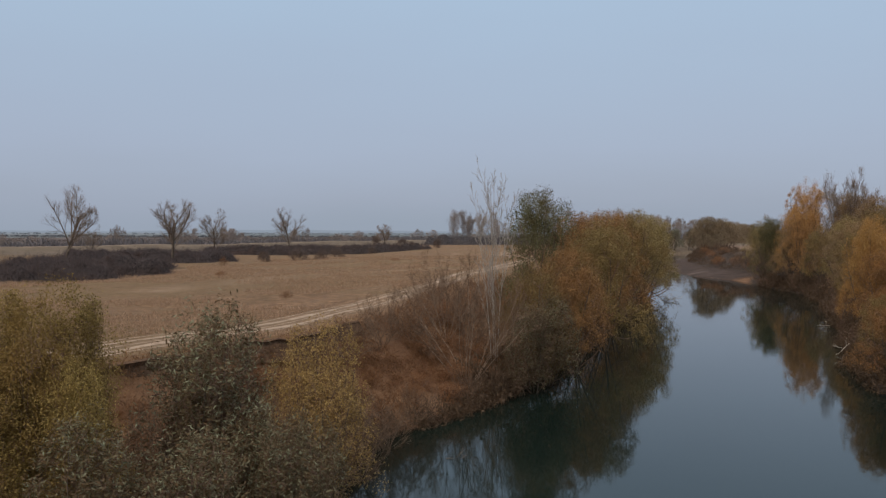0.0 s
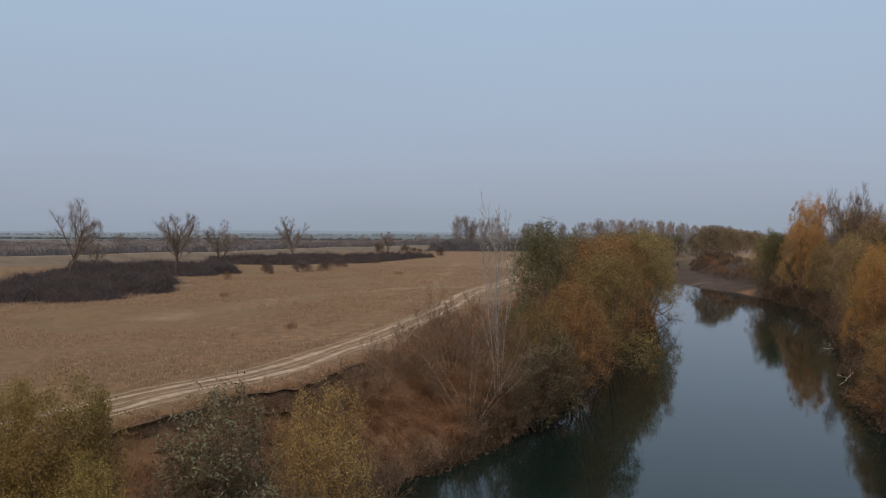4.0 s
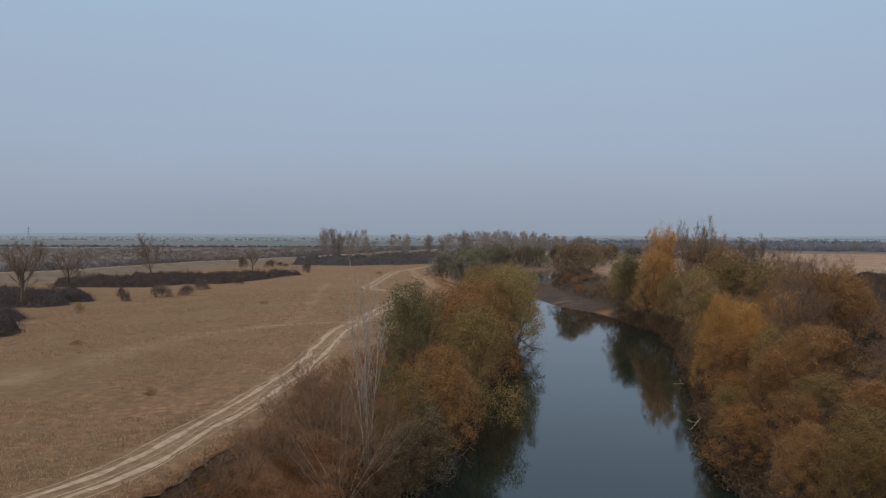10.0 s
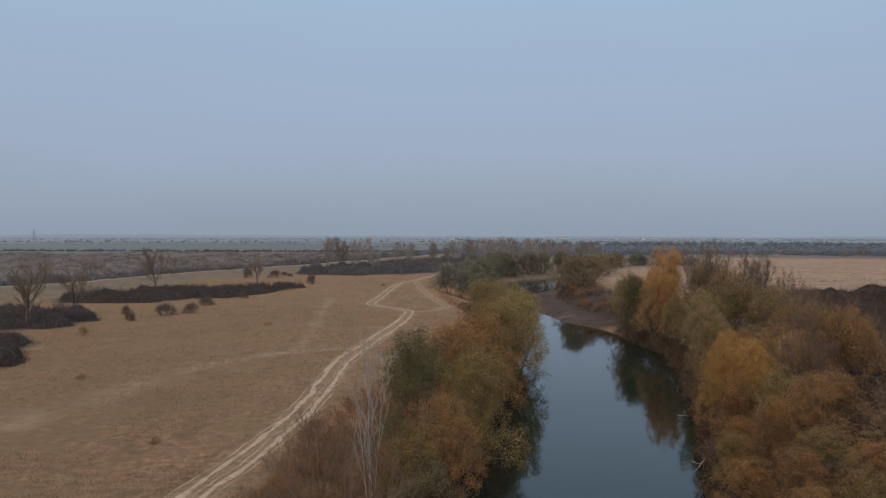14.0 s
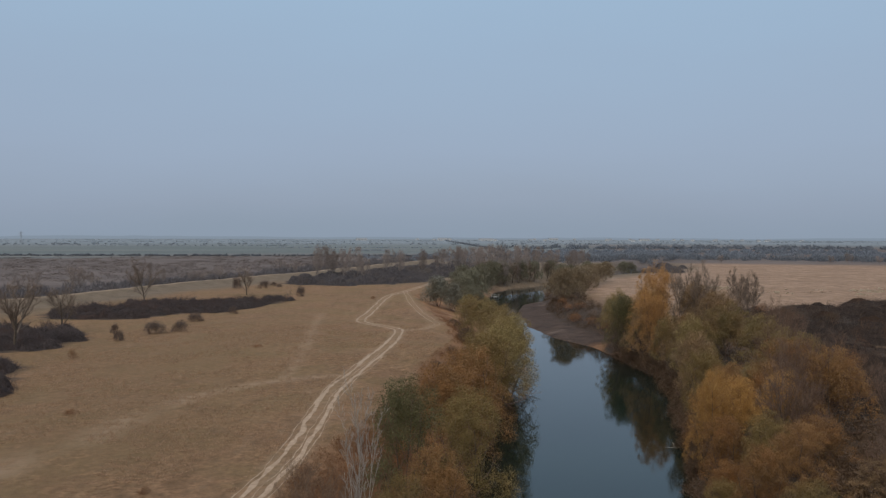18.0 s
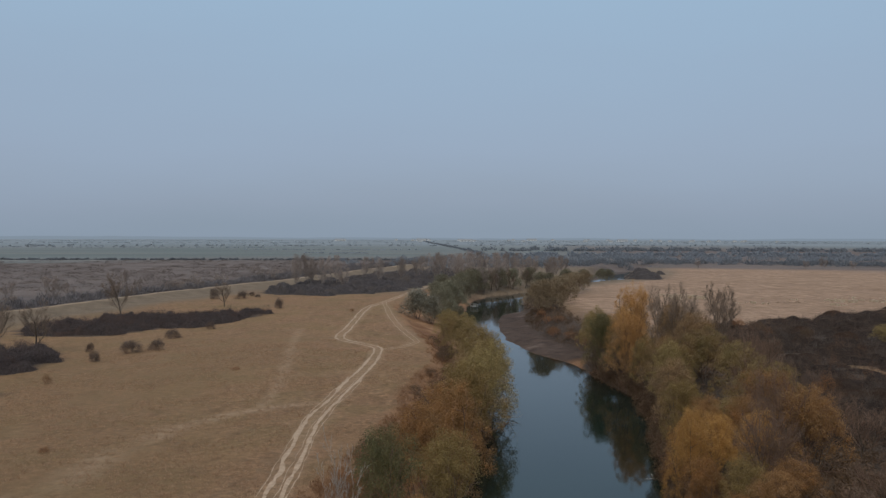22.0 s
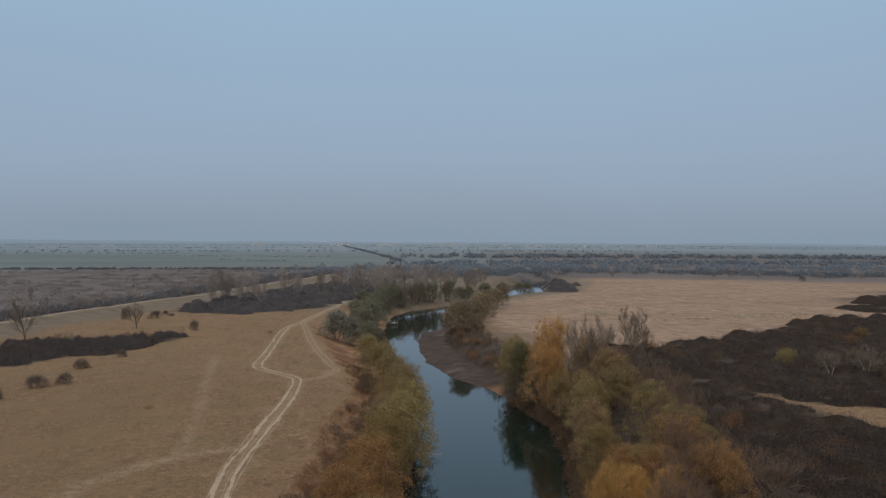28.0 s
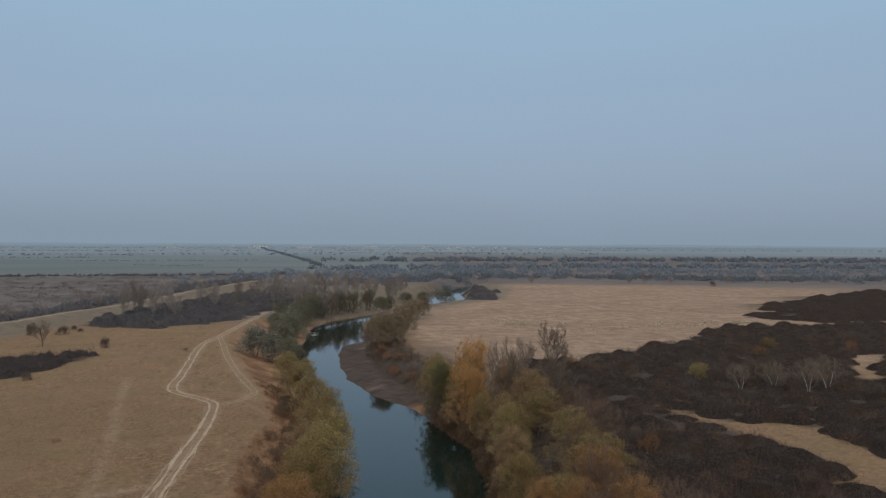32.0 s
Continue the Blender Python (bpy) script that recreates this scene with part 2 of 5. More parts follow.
    # bluish lift that paints distance haze into the far fields
    crop = mixed(n, l, attr(n, "haze_tint"), crop, mixed(n, l, cloudy(n, l, 0.0016, 3, 0.45, 0.6, (0.5, 3.0, 1)), (0.176, 0.200, 0.216), (0.212, 0.230, 0.244)))
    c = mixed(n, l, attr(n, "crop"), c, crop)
    litter = mixed(n, l, fine, (0.040, 0.029, 0.022), (0.082, 0.056, 0.041))
    c = mixed(n, l, attr(n, "litter"), c, litter)
    bank = mixed(n, l, mid, (0.172, 0.078, 0.035), (0.345, 0.190, 0.100))
    bank = mixed(n, l, maths(n, l, "MULTIPLY", grain, 0.5), bank, (0.10, 0.06, 0.035))
    c = mixed(n, l, attr(n, "bank"), c, bank)
    mud = mixed(n, l, cloudy(n, l, 0.25, 5), (0.045, 0.029, 0.022), (0.085, 0.056, 0.042))
    mud = mixed(n, l, cloudy(n, l, 0.12, 4, 0.58, 0.7), mud, (0.13, 0.092, 0.07))
    c = mixed(n, l, attr(n, "mud"), c, mud)
    c = mixed(n, l, maths(n, l, "MULTIPLY", attr(n, "wear"), cloudy(n, l, 0.5, 5, 0.3, 0.6)), c, (0.34, 0.235, 0.15))
    l.new(c, b.inputs["Base Color"])
    bumped(n, l, b, maths(n, l, "ADD", maths(n, l, "MULTIPLY", grain, 0.4), maths(n, l, "MULTIPLY", fine, 0.6)), 0.7, 0.18)
    return m


M_GROUND = ground_material()


def track_material():
    m, n, l, b = material("dirt_track", 0.95)
    c = mixed(n, l, cloudy(n, l, 1.2, 6), (0.285, 0.196, 0.128), (0.41, 0.298, 0.205))
    c = mixed(n, l, cloudy(n, l, 0.7, 5, 0.56, 0.68), c, (0.23, 0.155, 0.09))
    l.new(c, b.inputs["Base Color"])
    bumped(n, l, b, cloudy(n, l, 5, 4), 0.5, 0.05)
    return m


M_TRACK = track_material()


def water_material():
    m, n, l, b = material("river_water", 0.038)
    b.inputs["IOR"].default_value = 1.33
    b.inputs["Specular IOR Level"].default_value = 0.45
    c = mixed(n, l, cloudy(n, l, 0.05, 3), (0.003, 0.009, 0.007), (0.006, 0.014, 0.011))
    l.new(c, b.inputs["Base Color"])
    t = cloudy(n, l, 1.1, 3, 0.2, 0.8, (1, 0.5, 1))
    bumped(n, l, b, t, 0.035, 0.06)
    return m


M_WATER = water_material()


# ---- lie of the land ----
TABLE = np.random.default_rng(3).random((256, 256))


def vnoise(x, y, size, shift=0):
    """Smooth lattice noise, 0 to 1, with bumps of the given size."""
    u, v = np.asarray(x, float) / size + shift * 17.3, np.asarray(y, float) / size + shift * 9.1
    i, j = np.floor(u).astype(int), np.floor(v).astype(int)
    f, g = u - i, v - j
    f, g = f * f * (3 - 2 * f), g * g * (3 - 2 * g)
    at = lambda a, b: TABLE[a % 256, b % 256]
    return (at(i, j) * (1 - f) + at(i + 1, j) * f) * (1 - g) + (at(i, j + 1) * (1 - f) + at(i + 1, j + 1) * f) * g


def smooth(a, b, x):
    t = np.clip((np.asarray(x, float) - a) / (b - a), 0, 1)
    return t * t * (3 - 2 * t)


LEFT_Y = [-500, -60, 0, 20, 36, 41, 48, 54, 71, 96, 111, 135, 160, 180, 205, 232, 285, 316, 350, 382, 404, 424, 450, 480, 525, 600, 680, 800, 1100]
LEFT_X = [-30, -14, -10, -10, -11.5, -11, -10.5, -7.5, -1, 2.5, 6, 11, 14, 17, 18.5, 18.5, 17, 17, 20, 24.5, 27.5, 31, 40, 62, 98, 120, 140, 200, 330]
RIGHT_Y = [-500, -60, 0, 40, 57, 69, 89, 108, 126, 150, 172, 190, 206, 215, 223, 235, 248, 268, 292, 325, 346, 358, 374, 400, 439, 470, 520, 600, 680, 800, 1100]
RIGHT_X = [10, 22, 24, 24, 24, 24, 28, 33.5, 37, 43, 44.8, 42.8, 42, 40.8, 38, 34, 31.4, 29.2, 30, 32.6, 37, 46, 50, 52, 57, 78, 124, 155, 172, 232, 362]
EDGE_Y = [-500, 0, 30, 42, 48, 64, 83, 127, 151, 178, 211, 260, 320, 359, 420, 459, 560, 1100]
EDGE_X = [-46, -26, -21, -18, -15.5, -13.5, -12, -3, -2, 4, 4, -2, -7, -3, 5, 25, 92, 310]
DYKE = [(-230, 60), (-185, 150), (-160, 220), (-140, 275), (-122, 335), (-105, 392), (-88, 445), (-70, 490), (-52, 560), (-25, 665), (20, 800), (60, 930), (100, 1060)]


def left_x(y):
    return np.interp(y, LEFT_Y, LEFT_X) + 1.6 * (vnoise(y, 0 * y, 7, 2) - 0.5)


def right_x(y):
    return np.interp(y, RIGHT_Y, RIGHT_X) + 1.6 * (vnoise(y, 0 * y, 8, 3) - 0.5)


def edge_x(y):
    return np.minimum(np.interp(y, EDGE_Y, EDGE_X) + 2.2 * (vnoise(y, 0 * y, 6, 4) - 0.5), left_x(y) - 4)


def bar_width(y):
    return 0.3 + 10 * smooth(200, 232, y) * (1 - smooth(335, 372, y))


def far_from(line, x, y):
    """Distance to a polyline and the place along it, 0 to 1."""
    best, where = np.full(np.shape(x), 1e9), np.zeros(np.shape(x))
    for k, ((ax, ay), (bx, by)) in enumerate(zip(line, line[1:])):
        dx, dy = bx - ax, by - ay
        s = np.clip(((x - ax) * dx + (y - ay) * dy) / (dx * dx + dy * dy), 0, 1)
        d = np.hypot(x - ax - s * dx, y - ay - s * dy)
        where = np.where(d < best, (k + s) / (len(line) - 1), where)
        best = np.minimum(d, best)
    return best, where


def inside(poly, x, y):
    x, y = np.asarray(x, float), np.asarray(y, float)
    r = np.zeros(np.shape(x), bool)
    for (ax, ay), (bx, by) in zip(poly, poly[1:] + poly[:1]):
        if ay != by:
            r ^= ((ay > y) != (by > y)) & (x < (bx - ax) * (y - ay) / (by - ay) + ax)
    return r


def land(x, y):
    x, y = np.asarray(x, float), np.asarray(y, float)
    near = smooth(900, 500, np.abs(y - 150)) * smooth(700, 400, np.abs(x - 50))
    z = 0.5 * (vnoise(x, y, 34) - 0.5) + 0.25 * (vnoise(x, y, 11, 1) - 0.5)
    z = z * near
    z = z - 0.9 * smooth(-48, -66, x) * smooth(-150, -110, x) * smooth(60, 110, y) * smooth(330, 270, y)
    d, _ = far_from(DYKE, x, y)
    z = z + 1.5 * smooth(11, 2.2, d)
    lx, rx, ex, bw = left_x(y), right_x(y), edge_x(y), bar_width(y)
    s = np.clip((lx - x) / (lx - ex), 0, 1)
    up_l = np.interp(s, [0, 0.12, 0.45, 0.8, 0.9, 1.0], [0, 0.7, 2.3, 4.0, 4.7, 6.0])
    q = x - rx
    up_r = np.where(q < bw, 1.5 * np.clip(q / np.maximum(bw, 0.1), 0, 1) ** 0.8 * smooth(2, 8, bw) + 0.6 * np.clip(q / 2, 0, 1) * smooth(8, 2, bw), 0)
    t = np.clip((q - bw) / 9, 0, 1)
    top = np.where(bw > 5, 1.5, 0.6)
    up_r = np.where(q >= bw, top + (6 - top) * (t * t * (3 - 2 * t)), up_r)
    bed = -1.6 * np.sin(np.pi * np.clip((x - lx) / (rx - lx), 0, 1)) ** 0.7
    cut = np.where(x < lx, up_l, np.where(x > rx, up_r, bed)) - 6
    rough = 0.5 * (vnoise(x, y, 2.7, 5) - 0.5) + 0.3 * (vnoise(x, y, 1.3, 6) - 0.5)
    cut = cut + rough * np.where((cut < -0.1) & (cut > -5.9), np.where(x > lx, 0.4, 1), 0)
    fade = smooth(-480, -380, y) * smooth(830, 740, y)
    return z * np.clip((cut + 6) / 6, 0, 1) + cut * fade


def steps(spans):
    out = []
    for a, b, d in spans:
        out += list(np.arange(a, b, d))
    return np.array(out + [spans[-1][1]])


far = [170, 210, 270, 360, 480, 640, 850, 1100, 1450, 1900, 2500, 3200, 4000, 4800]
GX = np.concatenate([[-v - 20 for v in far[::-1]], steps([(-170, -34, 4), (-34, 64, 1.0), (64, 260, 4)]), [v + 40 for v in far if v > 230]])
GY = np.concatenate([[-v for v in far[::-1]], steps([(-150, 10, 8), (10, 130, 1.0), (130, 430, 2.0), (430, 830, 6)]), [v for v in far if v > 850]])
XX, YY = np.meshgrid(GX, GY)
ZZ = land(XX, YY)


def gz(x, y):
    """Height of the ground sheet."""
    x, y = np.asarray(x, float), np.asarray(y, float)
    i = np.clip(np.searchsorted(GX, x) - 1, 0, len(GX) - 2)
    j = np.clip(np.searchsorted(GY, y) - 1, 0, len(GY) - 2)
    f, g = (x - GX[i]) / (GX[i + 1] - GX[i]), (y - GY[j]) / (GY[j + 1] - GY[j])
    return (ZZ[j, i] * (1 - f) + ZZ[j, i + 1] * f) * (1 - g) + (ZZ[j + 1, i] * (1 - f) + ZZ[j + 1, i + 1] * f) * g


TRACK = [(-30, 14), (-24, 33), (-21.5, 42), (-19, 50), (-17.5, 61), (-15.8, 74), (-14.5, 92), (-14.8, 122), (-13, 144), (-11, 163), (-9, 183), (-8.6, 200), (-11, 208), (-18, 218.5), (-20, 228), (-19, 252), (-17.5, 313), (-12, 340), (-5, 379), (6, 440), (15, 477), (34, 520), (60, 580), (88, 640)]
TRACK_B = [(-12, 340), (-7, 274), (-2, 234), (0.6, 216), (-2, 206), (-8.5, 200)]
TRACK_C = [(-14.8, 138), (-19, 136), (-27, 130), (-33, 121), (-37, 104), (-42, 80)]
TRACK_D = [(-33, 245), (-29, 196), (-25, 160), (-24, 132)]
GLADE_B = [(165, 200), (172, 201), (182, 215), (206, 240), (200, 247), (184, 232), (172, 214)]
GLADE = [(90, 187), (92, 183), (96, 170), (99, 159), (108, 156), (113, 150), (109, 133), (113, 115), (125, 95), (100, 80), (88, 104), (91, 116), (94, 135), (93, 151), (91, 163), (89, 178)]
SCRUB = [(58, 120), (66, 170), (72, 232), (80, 243), (99, 246), (130, 270), (156, 288), (204, 331), (232, 335), (300, 330), (320, 150), (200, 40), (60, 40), (46, 80)]
SCRUB_N = [(240, 372), (262, 395), (305, 446), (470, 562), (560, 520), (420, 380), (300, 340), (262, 345)]
HEDGE = [(-71, 391), (-42, 373), (-13, 400), (-4, 428), (15, 470), (52, 545), (40, 640), (28, 650), (-20, 560), (-47, 488), (-64, 440)]
THICKET_A = [(-75, 95), (-64, 104), (-64, 117), (-73, 150), (-83, 152), (-110, 130), (-100, 100)]
THICKET_B = [(-88, 165), (-79, 174), (-80, 190), (-84, 202), (-98, 210), (-125, 205), (-118, 170)]
THICKET_C = [(-108, 234), (-86, 234), (-76, 256), (-63, 260), (-50, 289), (-60, 298), (-82, 294), (-106, 276), (-116, 250)]


def band(d, inner, outer):
    return smooth(outer, inner, d)


dyke_d, _ = far_from(DYKE, XX, YY)
dyke_x = np.interp(YY, [p[1] for p in DYKE], [p[0] for p in DYKE])
lx, rx, ex, bw = left_x(YY), right_x(YY), edge_x(YY), bar_width(YY)
fade_y = smooth(-480, -380, YY) * smooth(830, 740, YY)
masks = {}
masks["bank"] = np.clip(smooth(ex - 1.5, ex + 0.8, XX) * smooth(rx + 14, rx + 9, XX), 0, 1) * fade_y * smooth(470, 380, YY)
across = smooth(rx + bw - 2.3, rx + bw - 1, XX) * smooth(rx + bw + 16, rx + bw + 11, XX) * fade_y
masks["mud"] = smooth(rx - 1, rx, XX) * smooth(rx + bw + 1.5, rx + bw - 1, XX) * smooth(4, 8, bw)
masks["mud"] = np.maximum(masks["mud"], (np.abs(XX - lx) < 0.6) * 0.5 * fade_y)
beyond = (XX < dyke_x - 6) | (YY > 1000) | (YY < -300)
dist = np.hypot(XX, YY)
east = smooth(0, 120, XX - np.interp(YY, [0, 420, 800, 1000], [0, 60, 230, 260]))
masks["wild"] = np.where(beyond | (dist > 800), 1.0, 0.0)
masks["wild"] = np.maximum(masks["wild"], smooth(700, 760, dist) * 1.0)
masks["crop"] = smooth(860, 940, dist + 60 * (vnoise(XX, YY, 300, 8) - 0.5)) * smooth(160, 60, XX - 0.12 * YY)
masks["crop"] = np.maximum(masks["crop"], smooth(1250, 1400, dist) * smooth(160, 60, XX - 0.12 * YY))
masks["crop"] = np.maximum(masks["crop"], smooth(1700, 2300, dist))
# how much painted haze the fields take, growing with distance
masks["haze_tint"] = smooth(1500, 2600, dist)
lit = inside(SCRUB, XX, YY) & ~inside(GLADE, XX, YY) & ~inside(GLADE_B, XX, YY)
for poly in (SCRUB_N, HEDGE, THICKET_A, THICKET_B, THICKET_C):
    lit |= inside(poly, XX, YY)
masks["rank"] = smooth(-22, -42, XX + 14 * (vnoise(XX, YY, 25, 14) - 0.5)) * smooth(260, 190, YY) * (0.45 + 0.5 * vnoise(XX, YY, 17, 13))
masks["meadow"] = smooth(rx + bw + 8, rx + bw + 25, XX) * smooth(180, 260, YY) * (YY < 1000)
masks["sod"] = 0.9 * smooth(34, 15, dyke_d + 10 * (vnoise(XX, YY, 20, 16) - 0.5)) * (YY > 60) * (YY < 800)
masks["sod"] = np.maximum(masks["sod"], 0.85 * smooth(365, 430, YY) * smooth(rx + 45, rx + 22, XX) * (YY < 1000))
masks["litter"] = lit * (0.8 + 0.2 * smooth(0.15, 0.4, vnoise(XX, YY, 9, 9)))
masks["litter"] = np.maximum(masks["litter"], smooth(rx + bw + 5, rx + bw + 12, XX) * smooth(75, 60, XX) * smooth(330, 240, YY) * (YY > -20) * 0.8)
masks["litter"] = np.maximum(masks["litter"], across * smooth(460, 380, YY))
masks["bank"] = masks["bank"] * (1 - across)
wear = band(far_from(TRACK, XX, YY)[0], 0.9, 2.6) * 0.46
for line, k in ((TRACK_B, 0.4), (TRACK_C, 0.62), (TRACK_D, 0.42)):
    wear = np.maximum(wear, band(far_from(line, XX, YY)[0], 0.5, 1.7 if line is TRACK_D else 2.6) * k)
wear = np.maximum(wear, inside(GLADE, XX, YY) * 0.08)
wear = np.maximum(wear, band(dyke_d, 0.6, 1.8) * 0.6)
masks["wear"] = wear


def sheet_mesh(name, verts, faces, mat, flat=False):
    me = bpy.data.meshes.new(name)
    verts, faces = np.asarray(verts, np.float32), np.asarray(faces, np.int32)
    me.vertices.add(len(verts))
    me.vertices.foreach_set("co", verts.ravel())
    k = faces.shape[1]
    me.loops.add(faces.size)
    me.loops.foreach_set("vertex_index", faces.ravel())
    me.polygons.add(len(faces))
    me.polygons.foreach_set("loop_start", np.arange(len(faces), dtype=np.int32) * k)
    me.polygons.foreach_set("loop_total", np.full(len(faces), k, np.int32))
    me.update(calc_edges=True)
    me.polygons.foreach_set("use_smooth", np.full(len(faces), not flat))
    me.materials.append(mat)
    return me


def grid_faces(rows, cols):
    i = np.arange(rows * cols).reshape(rows, cols)
    return np.stack([i[:-1, :-1], i[:-1, 1:], i[1:, 1:], i[1:, :-1]], -1).reshape(-1, 4)


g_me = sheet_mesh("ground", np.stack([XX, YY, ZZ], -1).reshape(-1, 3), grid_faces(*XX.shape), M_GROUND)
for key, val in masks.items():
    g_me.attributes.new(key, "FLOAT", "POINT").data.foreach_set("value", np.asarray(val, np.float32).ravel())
ground = tagged(new("ground", g_me), "wide flat floodplain of dry tan grass with scrub and crops", "ground", kind="structure")

# water between the banks
wy = np.concatenate([np.arange(-480, 0, 20), np.arange(0, 830, 2.0)])
wu = np.linspace(0, 1, 9)
wxx = (left_x(wy) - 2.5)[:, None] * (1 - wu) + (right_x(wy) + 3.0)[:, None] * wu
wv = np.stack([wxx, np.repeat(wy[:, None], 9, 1), np.full(wxx.shape, -6.0)], -1)
river = tagged(new("water", sheet_mesh("water", wv.reshape(-1, 3), grid_faces(*wxx.shape), M_WATER)), "calm dark green river mirroring the hazy sky", "water", kind="structure")


def along(line, step):
    """Even points on a smooth curve through a polyline, with the way it goes."""
    p = np.array(line, float)
    p = np.vstack([2 * p[0] - p[1], p, 2 * p[-1] - p[-2]])
    out = []
    for k in range(1, len(p) - 2):
        n = max(2, int(np.hypot(*(p[k + 1] - p[k])) / step))
        t = (np.arange(n) / n)[:, None]
        out.append(0.5 * (2 * p[k] + (p[k + 1] - p[k - 1]) * t + (2 * p[k - 1] - 5 * p[k] + 4 * p[k + 1] - p[k + 2]) * t**2 + (3 * p[k] - p[k - 1] - 3 * p[k + 1] + p[k + 2]) * t**3))
    q = np.vstack(out)
    d = np.gradient(q, axis=0)
    return q, d / np.linalg.norm(d, axis=1, keepdims=True)


def ribbon(name, line, offset, width, lift, mat, step=0.8, seed=0):
    """A worn strip of bare earth on the ground, ragged at its edges."""
    q, d = along(line, step)
    side = np.stack([d[:, 1], -d[:, 0]], -1)
    k = np.arange(len(q))
    a = offset + 0.5 * (vnoise(k * step, k * 0, 6, seed) - 0.5) + 0.25 * (vnoise(k * step, k * 0, 1.7, seed + 3) - 0.5)
    w = width * (0.35 + 1.3 * vnoise(k * step, k * 0, 1.9, seed + 1))
    e1 = q + side * (a - w / 2)[:, None]
    e2 = q + side * (a + w / 2)[:, None]
    mid = (e1 + e2) / 2
    pts = np.stack([e1, mid, e2], 1)
    z = gz(pts[..., 0], pts[..., 1]) + lift * np.array([0.3, 1, 0.3])
    v = np.concatenate([pts, z[..., None]], -1).reshape(-1, 3)
    return sheet_mesh(name, v, grid_faces(len(q), 3), mat)


road = tagged(new("road"), "pale sandy farm track with two wheel ruts across dry grass", "dirt track", kind="structure")
for side, seed in ((-0.95, 11), (0.9, 14)):
    new("wheel_rut", ribbon("wheel_rut", TRACK, side, 0.5, 0.06, M_TRACK, 0.8, seed)).parent = road
for side, seed in ((-1.6, 17), (0.2, 18), (1.6, 19)):
    new("wheel_rut", ribbon("wheel_rut", TRACK[1:10], side, 0.12, 0.05, M_TRACK, 0.8, seed)).parent = road
spur = tagged(new("track_spur"), "faint pale wheel track looping off the farm track", "dirt track", kind="structure")
for side, seed in ((-0.8, 21), (0.8, 24)):
    new("wheel_rut", ribbon("wheel_rut", TRACK_B, side, 0.18, 0.05, M_TRACK, 0.8, seed)).parent = spur
dyke_road = tagged(new("dyke_road"), "narrow pale service road on the crest of a low dyke", "dirt track", kind="structure")
new("roadway", ribbon("roadway", DYKE, 0, 1.3, 0.08, M_TRACK, 3.0, 31)).parent = dyke_road


# the broken edge of the turf above the river bank
def scarp_material():
    m, n, l, b = material("eroded_earth", 0.95)
    c = mixed(n, l, cloudy(n, l, 2.5, 6), (0.075, 0.042, 0.024), (0.165, 0.095, 0.054))
    l.new(c, b.inputs["Base Color"])
    bumped(n, l, b, cloudy(n, l, 7, 4), 0.7, 0.08)
    return m


sy = np.arange(24, 56, 0.35)
se = edge_x(sy) - 0.1 + 0.5 * (vnoise(sy, 0 * sy, 1.6, 31) - 0.5)
top = gz(se - 0.5, sy)
drop = (0.5 + 0.6 * vnoise(sy, 0 * sy, 2.4, 32)) * (0.25 + 0.75 * smooth(55, 46, sy))
lip = 0.5 + 0.35 * vnoise(sy, 0 * sy, 0.9, 33)
sx = np.stack([se + 0.1, se + lip * 0.8, se + lip, se + lip * 0.75, se + lip * 0.95, se + lip + 0.3], 1)
sz = np.stack([top - 0.3, top + 0.02, top - 0.06, top - 0.3 * drop, top - 0.7 * drop, top - 1.5 * drop - 0.4], 1)
sv = np.stack([sx, np.repeat(sy[:, None], 6, 1), sz], -1).reshape(-1, 3)
scarp = tagged(new("eroded_edge", sheet_mesh("eroded_edge", sv, grid_faces(len(sy), 6), scarp_material(), True)), "broken dark earth scarp along the edge of the dry meadow", "river bank", kind="structure")

# ---- plants: how they are made ----
class Wood:
    """Gathers tapered limbs as one mesh."""

    def __init__(self):
        self.v, self.f = [], []

    def tube(self, pts, radii, sides=5):
        base = len(self.v)
        n = len(pts)
        for k, (p, r) in enumerate(zip(pts, radii)):
            d = (pts[min(k + 1, n - 1)] - pts[max(k - 1, 0)])
            d = d / (np.linalg.norm(d) + 1e-9)
            a = np.cross(d, (0.3, 0.2, 0.93) if abs(d[2]) < 0.9 else (1, 0, 0))
            a = a / (np.linalg.norm(a) + 1e-9)
            b = np.cross(d, a)
            for s in range(sides):
                c = 2 * math.pi * s / sides
                self.v.append(p + r * (math.cos(c) * a + math.sin(c) * b))
        for k in range(n - 1):
            for s in range(sides):
                i, j = base + k * sides + s, base + k * sides + (s + 1) % sides
                self.f.append((i, j, j + sides, i + sides))

    def mesh(self, name, mat):
        return sheet_mesh(name, self.v, self.f, mat)


